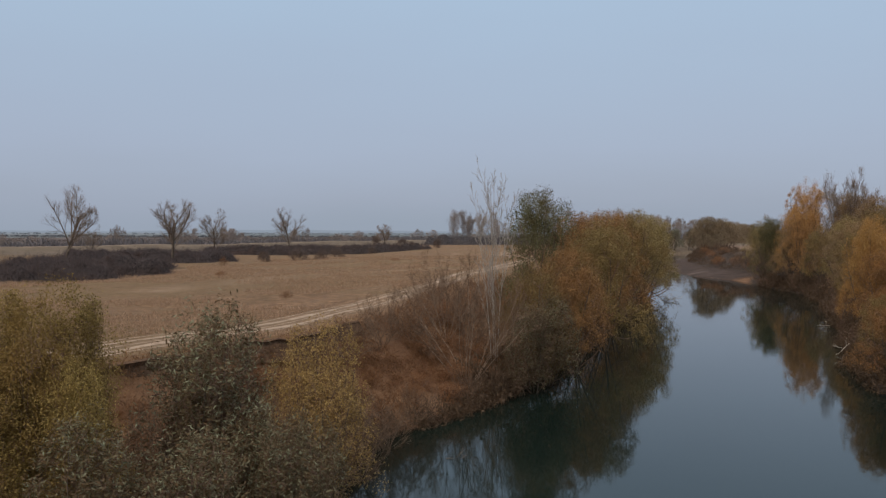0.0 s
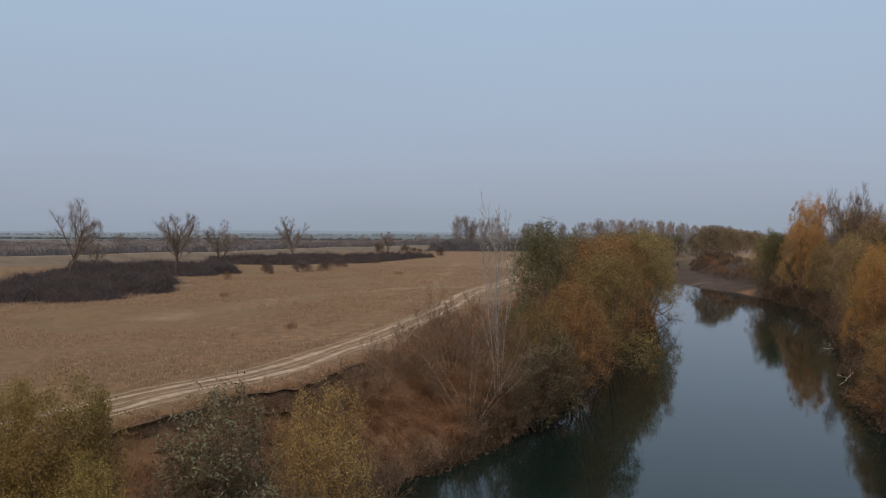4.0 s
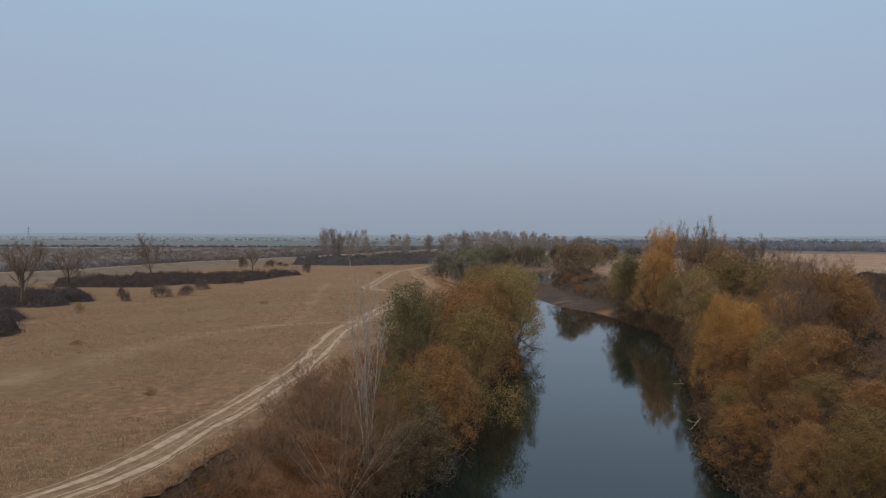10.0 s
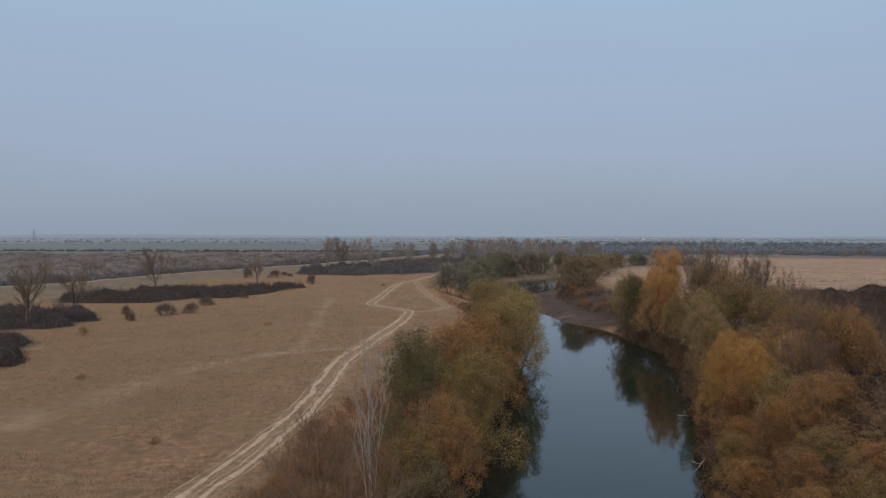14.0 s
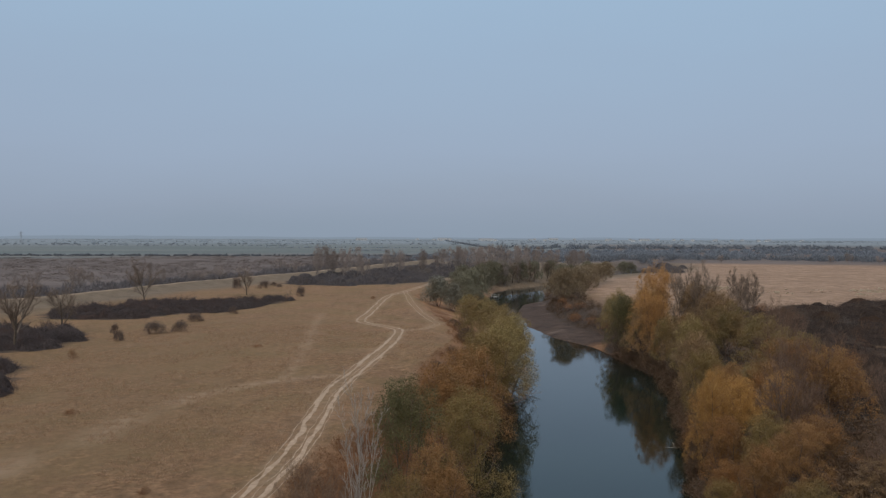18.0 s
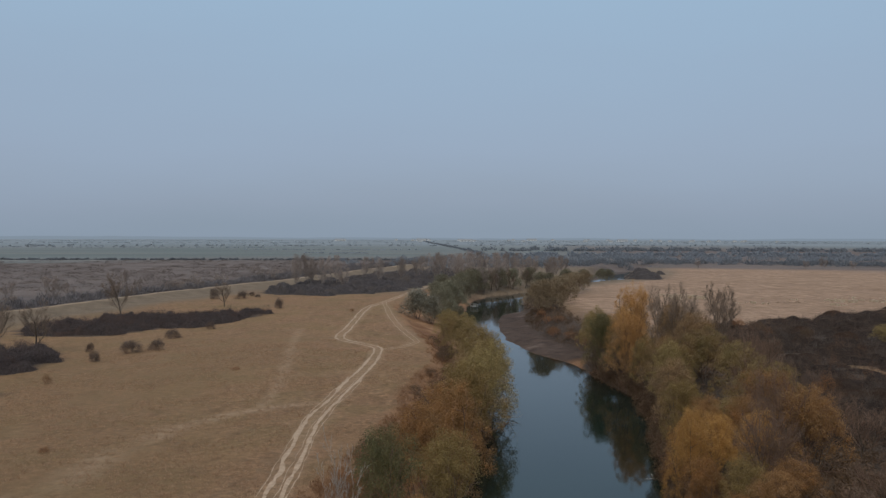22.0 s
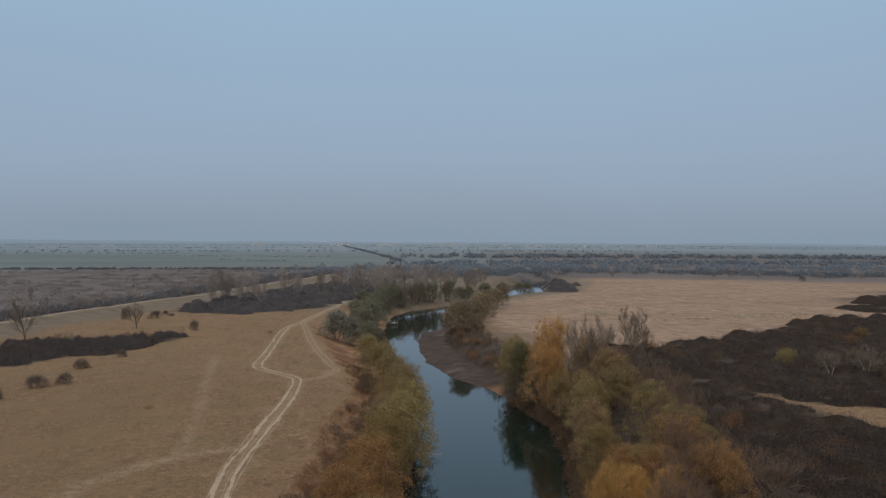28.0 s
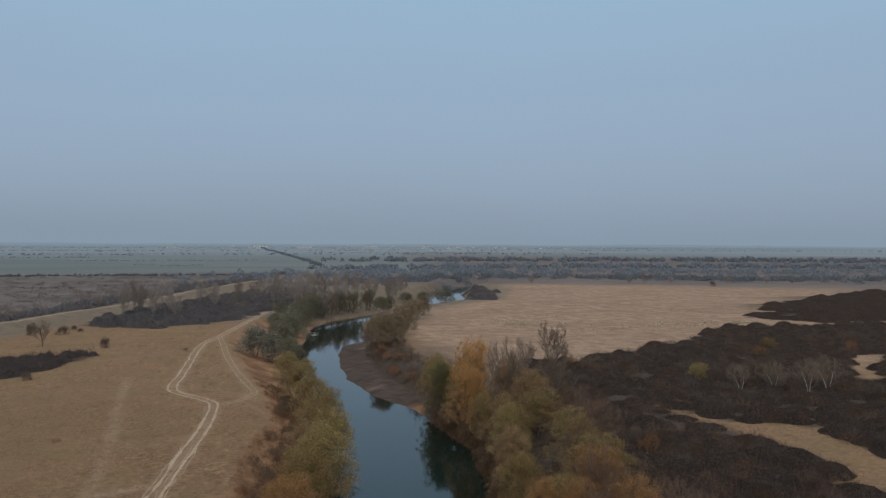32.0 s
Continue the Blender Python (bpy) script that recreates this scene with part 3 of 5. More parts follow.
def grow(rng, wood, start, way, length, radius, level, spec, tips):
    """One limb and all that grows from it. spec: per level (children, length ratio, spread in degrees, lift)."""
    n = 5 if level == 0 else 4 if level == 1 else 3 if level < spec["depth"] else 2
    pts, p, d = [np.array(start, float)], np.array(start, float), np.array(way, float)
    lift = spec["lift"][min(level, len(spec["lift"]) - 1)]
    for k in range(n):
        d = d + rng.normal(0, spec["wander"], 3) + np.array([0, 0, lift])
        d = d / np.linalg.norm(d)
        p = p + d * length / n
        pts.append(p)
    end = spec["taper"] if level < spec["depth"] else 0.35
    if not (spec.get("hidden") and level == spec["depth"]):
        wood[level].tube(pts, np.linspace(radius, max(radius * end, spec["thin"]), n + 1), (6, 5, 3, 3, 3)[level])
    if level >= spec["depth"] - spec["leafy"]:
        for k in range(1, n + 1):
            tips.append((pts[k], d))
    if level >= spec["depth"]:
        return
    kids = spec["kids"][level]
    for c in range(kids):
        s = spec["from"][level] + (1 - spec["from"][level]) * (c + rng.random()) / kids
        k = min(int(s * n), n - 1)
        at = pts[k] + (pts[k + 1] - pts[k]) * (s * n - k)
        ax = pts[k + 1] - pts[k]
        ax = ax / np.linalg.norm(ax)
        turn = 2.4 * c + rng.random() * 1.2
        a = np.cross(ax, (0, 0, 1) if abs(ax[2]) < 0.95 else (1, 0, 0))
        a = a / np.linalg.norm(a)
        b = np.cross(ax, a)
        out = math.cos(turn) * a + math.sin(turn) * b
        ang = radians(spec["spread"][level] * (0.7 + 0.6 * rng.random()))
        way2 = math.cos(ang) * ax + math.sin(ang) * out
        long2 = length * spec["ratio"][level] * (0.7 + 0.6 * rng.random()) * (1 - spec["short"] * s)
        r_here = radius + (max(radius * spec["taper"], spec["thin"]) - radius) * s
        grow(rng, wood, at, way2, long2, max(r_here * 0.6, spec["thin"]), level + 1, spec, tips)


def leaf_mesh(name, rng, sites, ways, count, size, slim, spread, droop, mat, corners=4, wild=0.7, facing=False):
    """Many small leaves round the twigs, some curled, in one crown; facing: their flat sides look outwards."""
    k = rng.integers(0, len(sites), count)
    c = sites[k] + rng.normal(0, spread, (count, 3))
    d = ways[k] * 0.4 + rng.normal(0, wild, (count, 3)) + np.array([0, 0, -droop])
    d /= np.linalg.norm(d, axis=1, keepdims=True)
    u = np.cross(d, rng.normal(0, 1, (count, 3)))
    u /= np.linalg.norm(u, axis=1, keepdims=True) + 1e-9
    if facing:
        u = ways[k] + rng.normal(0, 0.6, (count, 3))
        d = np.cross(u, d)
        d /= np.linalg.norm(d, axis=1, keepdims=True) + 1e-9
        u = np.cross(u, d)
        u /= np.linalg.norm(u, axis=1, keepdims=True) + 1e-9
    ln = (size * (0.6 + 0.8 * rng.random(count)))[:, None]
    w = ln * slim
    nrm = np.cross(d, u) * w * 0.25
    v = np.stack([c - d * ln * 0.5, c + u * w * 0.5 - nrm, c + d * ln * 0.5, c - u * w * 0.5 + nrm], 1)
    if corners == 3:
        v = v[:, 1:]
    return sheet_mesh(name, v.reshape(-1, 3), np.arange(count * corners).reshape(-1, corners), mat, True)


def tuck(p, height, aspect, round_=0.7):
    """Draws what sticks out of a crown back into its rounded outline."""
    p = np.atleast_2d(np.asarray(p, float))
    c, r = np.array([0, 0, 0.46 * height]), np.array([aspect, aspect, 0.55]) * height
    q = (p - c) / r
    d = np.linalg.norm(q, axis=1, keepdims=True) + 1e-9
    d2 = np.where(d < round_, d, round_ + (1.04 - round_) * (1 - np.exp(-(d - round_) / (1.04 - round_))))
    w = smooth(0.06 * height, 0.3 * height, p[:, 2:3])
    return p + (c + q / d * d2 * r - p) * w


def boughs(rng, height, aspect, heads, count):
    """Leafy places over a crown of several rounded heads, each billowing in boughs, with the way they point."""
    wide = aspect * height
    mid, big = [], []
    for h in range(heads):
        turn = 2.39996 * h + rng.random() * 0.7
        skirt = h > 0.62 * heads
        r = wide * (0.66 if skirt else 0.5 * math.sqrt(h / heads)) * (0.85 + 0.3 * rng.random())
        rh = wide * (0.36 + 0.16 * rng.random())
        top = height * (1.0 if h == 0 else (0.42 + 0.26 * rng.random() if skirt else 0.78 + 0.2 * rng.random()))
        low = max(0.05 * height, top - (0.4 + 0.22 * rng.random()) * height)
        n = 13
        k = np.arange(n) + 0.5
        up = 1 - 1.5 * k / n
        t = 2.39996 * k + rng.random() * 6
        flat = np.sqrt(1 - up**2) * rh * (0.75 + 0.4 * rng.random(n))
        half = (top - low) / 2
        mid.append(np.stack([r * math.cos(turn) + np.cos(t) * flat, r * math.sin(turn) + np.sin(t) * flat, low + half + up * half * (0.8 + 0.2 * rng.random(n))], -1))
        big.append(rh * (0.30 + 0.28 * rng.random((n, 1))))
    mid, big = np.vstack(mid), np.vstack(big)
    out = mid - np.array([0, 0, 0.4 * height])
    out /= np.linalg.norm(out, axis=1, keepdims=True)
    share = big[:, 0] ** 2
    pick = rng.choice(len(mid), count, p=share / share.sum())
    off = rng.normal(0, 1, (count, 3)) + out[pick] * 0.5 + np.array([0, 0, 0.3])
    off /= np.linalg.norm(off, axis=1, keepdims=True)
    at = mid[pick] + off * big[pick] * (0.62 + 0.5 * rng.random((count, 1)) ** 1.6)
    at[:, 2] = np.maximum(at[:, 2], 0.02 * height)
    return at, out[pick] * 0.3 + off * 0.8, mid, big


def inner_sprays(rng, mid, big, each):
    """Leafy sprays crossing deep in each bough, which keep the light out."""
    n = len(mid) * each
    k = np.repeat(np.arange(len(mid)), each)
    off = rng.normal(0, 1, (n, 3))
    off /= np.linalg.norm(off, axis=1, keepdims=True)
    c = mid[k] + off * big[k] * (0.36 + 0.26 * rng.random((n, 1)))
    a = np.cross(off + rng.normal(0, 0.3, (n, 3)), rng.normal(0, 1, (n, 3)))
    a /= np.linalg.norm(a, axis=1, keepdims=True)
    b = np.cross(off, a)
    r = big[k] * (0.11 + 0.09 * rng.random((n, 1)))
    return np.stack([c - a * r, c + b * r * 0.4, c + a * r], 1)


def plant(name, seed, height, spec, bark, twig, leaf=None, leaves=0, size=0.3, slim=0.4, spread=0.45, droop=0.2, stems=1, lean=0.1, crown_name="crown", corners=3, wild=0.7, aspect=0.36, fill=0.0, heads=8, round_=0.7, dense=True):
    """A tree or shrub, its base at the origin: an Empty with trunk, branches and crown of leaves."""
    rng = np.random.default_rng(seed)
    tips, stocks = [], []
    for s in range(stems):
        a = 2 * math.pi * (s + rng.random() * 0.6) / stems
        ln = lean * (0.6 + 0.8 * rng.random()) if stems > 1 else lean * rng.random()
        way = np.array([math.cos(a) * ln, math.sin(a) * ln, 1.0])
        start = (0.12 * math.cos(a) * (stems > 1) * height / 8, 0.12 * math.sin(a) * (stems > 1) * height / 8, -0.4)
        wood = [Wood() for _ in range(5)]
        stocks.append(wood)
        grow(rng, wood, start, way / np.linalg.norm(way), height * spec["stem"] * (0.8 + 0.4 * rng.random() * (stems > 1) + 0.2 * (stems == 1)), spec["girth"] * height / (stems**0.4), 0, spec, tips)
    high = np.array([p[2] for p, _ in tips])
    top = max(float(np.percentile(high, 97) if crown_name == "crown" and leaf else high.max()), 0.5)
    broad = float(np.percentile([math.hypot(p[0], p[1]) for p, _ in tips], 92))
    squash = np.array([aspect * height / broad, aspect * height / broad, height / top])
    tips = [(p, w) for p, (_, w) in zip(tuck(np.array([p for p, _ in tips]) * squash, height, aspect, round_), tips)]
    for wood in stocks:
        for w in wood:
            if w.v:
                w.v = list(tuck(np.array(w.v) * squash, height, aspect, round_))
    ob = new(name)
    for wood in stocks:
        t = new("trunk" if stems == 1 else "stem", wood[0].mesh("stem", bark))
        t.parent = ob
        up = Wood()
        for w in wood[1:]:
            k = len(up.v)
            up.v += w.v
            up.f += [tuple(i + k for i in f) for f in w.f]
        if up.f:
            tagged(new("branchwork", up.mesh("branchwork", twig)), kind="stuff").parent = t
    if leaf:
        sites, ways = np.array([p for p, _ in tips]), np.array([w for _, w in tips])
        if fill:
            more, point, mid, big = boughs(rng, height, aspect, heads, int(max(len(sites), 3000) * fill / (1 - fill)))
            sites, ways = np.vstack([sites, more]), np.vstack([ways, point])
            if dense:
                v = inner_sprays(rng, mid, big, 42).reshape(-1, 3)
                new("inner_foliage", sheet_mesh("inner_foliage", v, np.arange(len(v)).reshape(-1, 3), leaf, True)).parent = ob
        c = new(crown_name, leaf_mesh(crown_name, rng, sites, ways, leaves, size, slim, spread, droop, leaf, corners, wild, facing=fill > 0))
        c.parent = ob
    ob["tall"] = height
    ob["wide"] = aspect * height
    return ob


WILLOW = dict(depth=3, kids=(6, 5, 4), ratio=(0.62, 0.5, 0.5), spread=(60, 48, 45), lift=(0.05, 0.09, 0.02, -0.05), wander=0.10, taper=0.45, thin=0.014, leafy=1, short=0.5, stem=0.72, girth=0.016, hidden=True)
WILLOW["from"] = (0.12, 0.25, 0.2)
BUSHY = dict(WILLOW, hidden=False, kids=(6, 5, 5), spread=(42, 42, 45), stem=0.75, girth=0.012)
BUSHY["from"] = (0.1, 0.15, 0.2)
POPLAR = dict(WILLOW, kids=(12, 5, 5), ratio=(0.40, 0.45, 0.5), spread=(42, 38, 40), lift=(0.0, 0.14, 0.08, 0.0), stem=0.92, girth=0.012, short=0.55)
POPLAR["from"] = (0.18, 0.2, 0.2)
BARE = dict(WILLOW, hidden=False, depth=3, kids=(9, 7, 6, 4), ratio=(0.95, 0.5, 0.5, 0.5), spread=(44, 34, 34, 40), lift=(0.0, 0.13, 0.08, 0.04, 0.0), wander=0.09, taper=0.5, thin=0.016, stem=0.42, girth=0.015, short=0.35)
BARE["from"] = (0.3, 0.22, 0.2, 0.2)
BIRCHY = dict(BARE, kids=(9, 6, 4, 3), ratio=(0.5, 0.5, 0.5, 0.5), spread=(34, 30, 30, 30), lift=(0.0, 0.09, 0.07, 0.05, 0.0), stem=0.75, girth=0.010, thin=0.018, short=0.5)
BIRCHY["from"] = (0.22, 0.2, 0.2, 0.2)
SPRAY = dict(BARE, depth=3, kids=(6, 5, 4), ratio=(0.6, 0.55, 0.5), spread=(28, 28, 32), lift=(0.0, 0.05, 0.04, 0.0), thin=0.016, stem=0.7, girth=0.013)
SPRAY["from"] = (0.12, 0.15, 0.2)

FARW = dict(WILLOW, depth=2, kids=(7, 6), leafy=1)
SPRAYS = dict(SPRAY, depth=2, hidden=True)
SLIM = dict(BIRCHY, depth=3, kids=(9, 5, 4, 2), ratio=(0.34, 0.45, 0.5, 0.5), spread=(26, 26, 28, 30), lift=(0.03, 0.10, 0.08, 0.05, 0.0), wander=0.035, taper=0.3, stem=0.8, girth=0.0058, thin=0.011, short=0.45)
SLIM["from"] = (0.3, 0.2, 0.2, 0.2)

PLACED = []


class Kinds:
    """Variants of one kind of plant, used in turn; each copy shares its meshes."""

    def __init__(self, makers):
        self.pool, self.k = makers, 0
        self.size = [(m["tall"], m["wide"]) for m in makers]
        self.used = [False] * len(makers)

    def put(self, x, y, top, label, category, wide=None, group="", z=None, turn=None):
        i = self.k % len(self.pool)
        self.k += 1
        proto, (tall, broad) = self.pool[i], self.size[i]
        base = max(float(gz(x, y)) if z is None else z, -6.2) - 0.05
        s = (top - base) / tall
        w = s if wide is None else wide / broad
        m = pose(x, y, base, 0, 0, random.random() * 360 if turn is None else turn) @ Matrix.Diagonal((w, w, s, 1))
        if self.used[i]:
            ob = copy_thing(proto, Matrix.Identity(4))
        else:
            ob, self.used[i] = proto, True
        ob.matrix_basis = m
        PLACED.append((x, y))
        return tagged(ob, label, category, group)


def willows(seed, count, mat, leaves=30000, size=0.2, slim=0.46):
    return Kinds([plant("willow_tree", seed + i, 14, WILLOW, M_BARK, M_TWIG, mat, leaves, size, slim, 0.13, -0.10, 5, 0.7, wild=0.6, fill=0.84, heads=10) for i in range(count)])


def far_willows(seed, count, mat):
    return Kinds([plant("willow_tree", seed + i, 14, FARW, M_BARK, M_TWIG, mat, 12000, 0.42, 0.4, 0.2, -0.1, 4, 0.75, wild=0.55, fill=0.8, heads=9) for i in range(count)])


def bare_trees(name, seed, count, spec, bark, twig, stems, lean, veil, slim=0.024):
    """Leafless trees, whose finest twigs form a thin veil."""
    return Kinds([plant(name, seed + i, 14, spec, bark, twig, veil, 8000, 0.75, slim, 0.2, -0.45, stems, lean, "twig_veil", wild=0.28, aspect=0.38, round_=1.0) for i in range(count)])


k_olive = willows(10, 3, M_OLIVE)
k_brown = willows(20, 3, M_BROWN)
k_green = willows(30, 1, M_GREEN)
k_yellow = willows(40, 2, M_YELLOW)
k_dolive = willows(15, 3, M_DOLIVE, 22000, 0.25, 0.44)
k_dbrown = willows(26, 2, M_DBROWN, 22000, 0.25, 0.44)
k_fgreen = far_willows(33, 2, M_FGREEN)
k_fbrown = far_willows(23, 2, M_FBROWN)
k_poplar = Kinds([plant("poplar_tree", 50, 22, POPLAR, M_BARK, M_TWIG, M_ORANGE, 30000, 0.24, 0.44, 0.2, -0.1, 4, 0.25, wild=0.5, aspect=0.28, fill=0.6, heads=9)])
UPSWEPT = dict(BARE, kids=(9, 7, 5, 3), ratio=(0.55, 0.5, 0.5, 0.5), spread=(30, 26, 26, 30), lift=(0.03, 0.12, 0.10, 0.06, 0.0), wander=0.06, stem=0.72, girth=0.011, thin=0.02, short=0.45)
UPSWEPT["from"] = (0.2, 0.2, 0.2, 0.2)
k_barepop = bare_trees("bare_poplar", 60, 2, UPSWEPT, M_STEM, M_TWIGG, 4, 0.42, M_TWIGV, 0.03)
k_birch = Kinds([plant("birch_tree", 73, 15, SLIM, M_BIRCH, M_BIRCH, stems=4, lean=0.05, aspect=0.11, round_=9)])
k_white = Kinds([plant("bare_tree", 85, 12, BARE, M_BIRCH, M_TWIGG, M_TWIGV, 3200, 0.7, 0.03, 0.16, -0.2, 2, 0.3, "twig_veil", wild=0.28, aspect=0.4, round_=1.0)])
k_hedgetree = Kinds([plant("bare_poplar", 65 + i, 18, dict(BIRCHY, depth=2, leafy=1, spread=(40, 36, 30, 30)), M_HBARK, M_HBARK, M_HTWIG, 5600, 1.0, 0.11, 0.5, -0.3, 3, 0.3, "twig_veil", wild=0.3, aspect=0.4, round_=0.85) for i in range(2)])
k_thick = bare_trees("bare_tree", 83, 2, BARE, M_BARK, M_TWIG, 2, 0.35, M_TWIGD)
OPEN = dict(UPSWEPT, kids=(10, 7, 6, 3), ratio=(0.85, 0.5, 0.5, 0.5), spread=(42, 30, 30, 30), lift=(0.0, 0.13, 0.07, 0.03, 0.0), wander=0.08, stem=0.5, girth=0.016, thin=0.018, short=0.4)
OPEN["from"] = (0.22, 0.2, 0.2, 0.2)
k_bare = bare_trees("bare_tree", 80, 3, OPEN, M_BARK, M_TWIGG, 1, 0.15, M_TWIGV)
k_spray = Kinds([plant("bare_shrub", 90 + i, 9, SPRAY, M_STEM, M_STEM, M_RUSTV, 2200, 0.45, 0.025, 0.12, -0.1, 8, 0.75, "twig_veil", wild=0.3, aspect=0.46) for i in range(3)])
k_sprayf = Kinds([plant("bare_shrub", 93 + i, 9, dict(SPRAYS, kids=(5, 4)), M_STEM, M_STEM, M_TWIGD, 2600, 0.6, 0.03, 0.25, -0.1, 6, 0.75, "twig_veil", wild=0.3, aspect=0.46) for i in range(2)])
FAN = dict(SPRAY, kids=(5, 5, 4), ratio=(0.5, 0.5, 0.5), spread=(24, 26, 30), girth=0.0085, stem=0.95, wander=0.07, thin=0.013, short=0.45)
FAN["from"] = (0.25, 0.2, 0.2)
k_fan = Kinds([plant("bare_shrub", 96 + i, 9, FAN, M_STEMP, M_STEM, M_RUSTV, 3600, 0.4, 0.02, 0.14, -0.2, 13, 0.95, "twig_veil", wild=0.3, aspect=0.6, round_=1.0) for i in range(2)])
k_rust = Kinds([plant("brown_shrub", 100 + i, 2.5, SPRAYS, M_TWIG, M_TWIG, M_RUST, 1700, 0.25, 0.28, 0.15, 0.0, 5, 0.8, aspect=0.85, fill=0.5, heads=5, dense=False) for i in range(2)])
k_bram = Kinds([plant("brown_shrub", 105 + i, 2.5, SPRAYS, M_TWIG, M_TWIG, M_DUSTY, 1700, 0.25, 0.28, 0.15, 0.0, 5, 0.8, aspect=0.85, fill=0.5, heads=5, dense=False) for i in range(2)])
k_dusk = Kinds([plant("dark_shrub", 110 + i, 3, SPRAYS, M_TWIG, M_TWIG, M_DUSK, 2600, 0.28, 0.3, 0.16, 0.0, 6, 0.7, aspect=0.9, fill=0.6, heads=5) for i in range(2)])
k_silver = Kinds([plant("silver_willow", 120 + i, 8, BUSHY, M_BARK, M_TWIG, M_SILVER, 12500, 0.17, 0.22, 0.15, 0.9, 7, 0.6, corners=4, aspect=0.3, fill=0.25, dense=False) for i in range(2)])
k_near = Kinds([plant("yellow_willow", 130 + i, 9, BUSHY, M_BARK, M_TWIG, M_YELOL, 42000, 0.092, 0.36, 0.16, 0.3, 7, 0.6, corners=4, aspect=0.27, fill=0.35, dense=False) for i in range(2)])
k_gold = Kinds([plant("yellow_willow", 135, 9, BUSHY, M_BARK, M_TWIG, M_GOLD, 11000, 0.12, 0.32, 0.15, 0.2, 6, 0.6, corners=4, aspect=0.3, fill=0.3, dense=False)])
k_pale = Kinds([plant("pale_willow", 140, 8.5, FARW, M_BARK, M_TWIG, M_PALE, 7000, 0.42, 0.4, 0.35, 0.2, 3, 0.4, fill=0.5)])

# ---- the wooded bank by the field ----
for x, y, top, wide in ((-15.1, 23.5, 4.5, 1.9), (-17.4, 23.8, 4.1, 1.6), (-16.3, 23.0, 2.4, 2.2), (-13.9, 22.6, 2.2, 1.4)):
    k_near.put(x, y, top, "yellow-green willow bush on the river bank", "bush", wide)
for x, y, top, wide in ((-12.0, 27.3, 3.8, 1.9), (-11.8, 26.6, 1.6, 1.9), (-8.0, 24.8, 0.5, 1.3), (-9.6, 25.6, 0.2, 1.5), (-10.6, 22.6, 0.3, 1.6), (-12.8, 21.4, 0.9, 1.6), (-10.0, 29.5, -1.4, 1.4), (-10.8, 33.0, -2.2, 1.3), (-13.6, 30.5, 0.4, 1.3)):
    k_silver.put(x, y, top, "silvery long-leaved willow bush on the bank", "bush", wide * 1.3)
for x, y, top, wide in ((-10.6, 35.9, 2.5, 1.9), (-10.2, 35.2, 0.3, 2.0), (-12.4, 37, 0.6, 1.4)):
    k_gold.put(x, y, top, "golden-yellow thin-leaved willow bush on the bank", "bush", wide * 1.15)
for x, y, top, wide in ((-12.6, 28.4, 1.4, 2.0), (-10.8, 30.5, -0.4, 2.0), (-14.6, 29.0, 1.0, 1.8), (-9.8, 26.2, -0.8, 1.7), (-13.4, 24.5, 1.2, 1.8), (-11.6, 33.6, 0.2, 1.8), (-9.6, 38.4, -1.6, 1.8), (-11.2, 41.5, -1.2, 2.0), (-9.8, 45.0, -2.4, 1.8)):
    k_spray.put(x, y, top, "tangled leafless brown shrub among the bank willows", "shrub", wide)
for x, y, top, wide in ((-13.9, 47, 1.4, 1.5), (-13.4, 52, 1.7, 1.9), (-12.6, 56.5, 2.4, 2.2), (-11.4, 60.5, 2.0, 2.2), (-8.8, 50.5, -2.6, 1.5), (-6.6, 56, -2.8, 1.5), (-4.2, 61, -2.0, 1.8), (-13.0, 65, 2.2, 2.2)):
    k_spray.put(x, y, top, "tangled leafless brown shrub on the bank slope", "shrub", wide)
for x, y, top, wide in ((-2.4, 62.5, 0.4, 2.4), (-1.6, 65.5, 1.4, 2.6)):
    k_silver.put(x, y, top, "thin-leaved willow bush hanging over the water", "bush", wide)
k_birch.put(-5.7, 66.0, 12.3, "tall leafless birch with pale slender stems", "tree")
for x, y, top, wide in ((-6.9, 58.5, 5.2, 5.2), (-9.6, 66.5, 5.2, 3.6)):
    k_fan.put(x, y, top, "large leafless shrub fanning out in pale brown stems", "shrub", wide)
for x, y, top, wide in ((-4.4, 66, 3.4, 3.0), (-10.2, 72, 4.0, 2.8), (-7.6, 69, 3.4, 2.6), (-12.0, 77, 2.8, 2.4)):
    k_spray.put(x, y, top, "leafless reddish-brown shrub spraying up from the bank", "shrub", wide)
k_green.put(-2.8, 77, 9.7, "dark green willow on the river bank", "tree", 3.7)
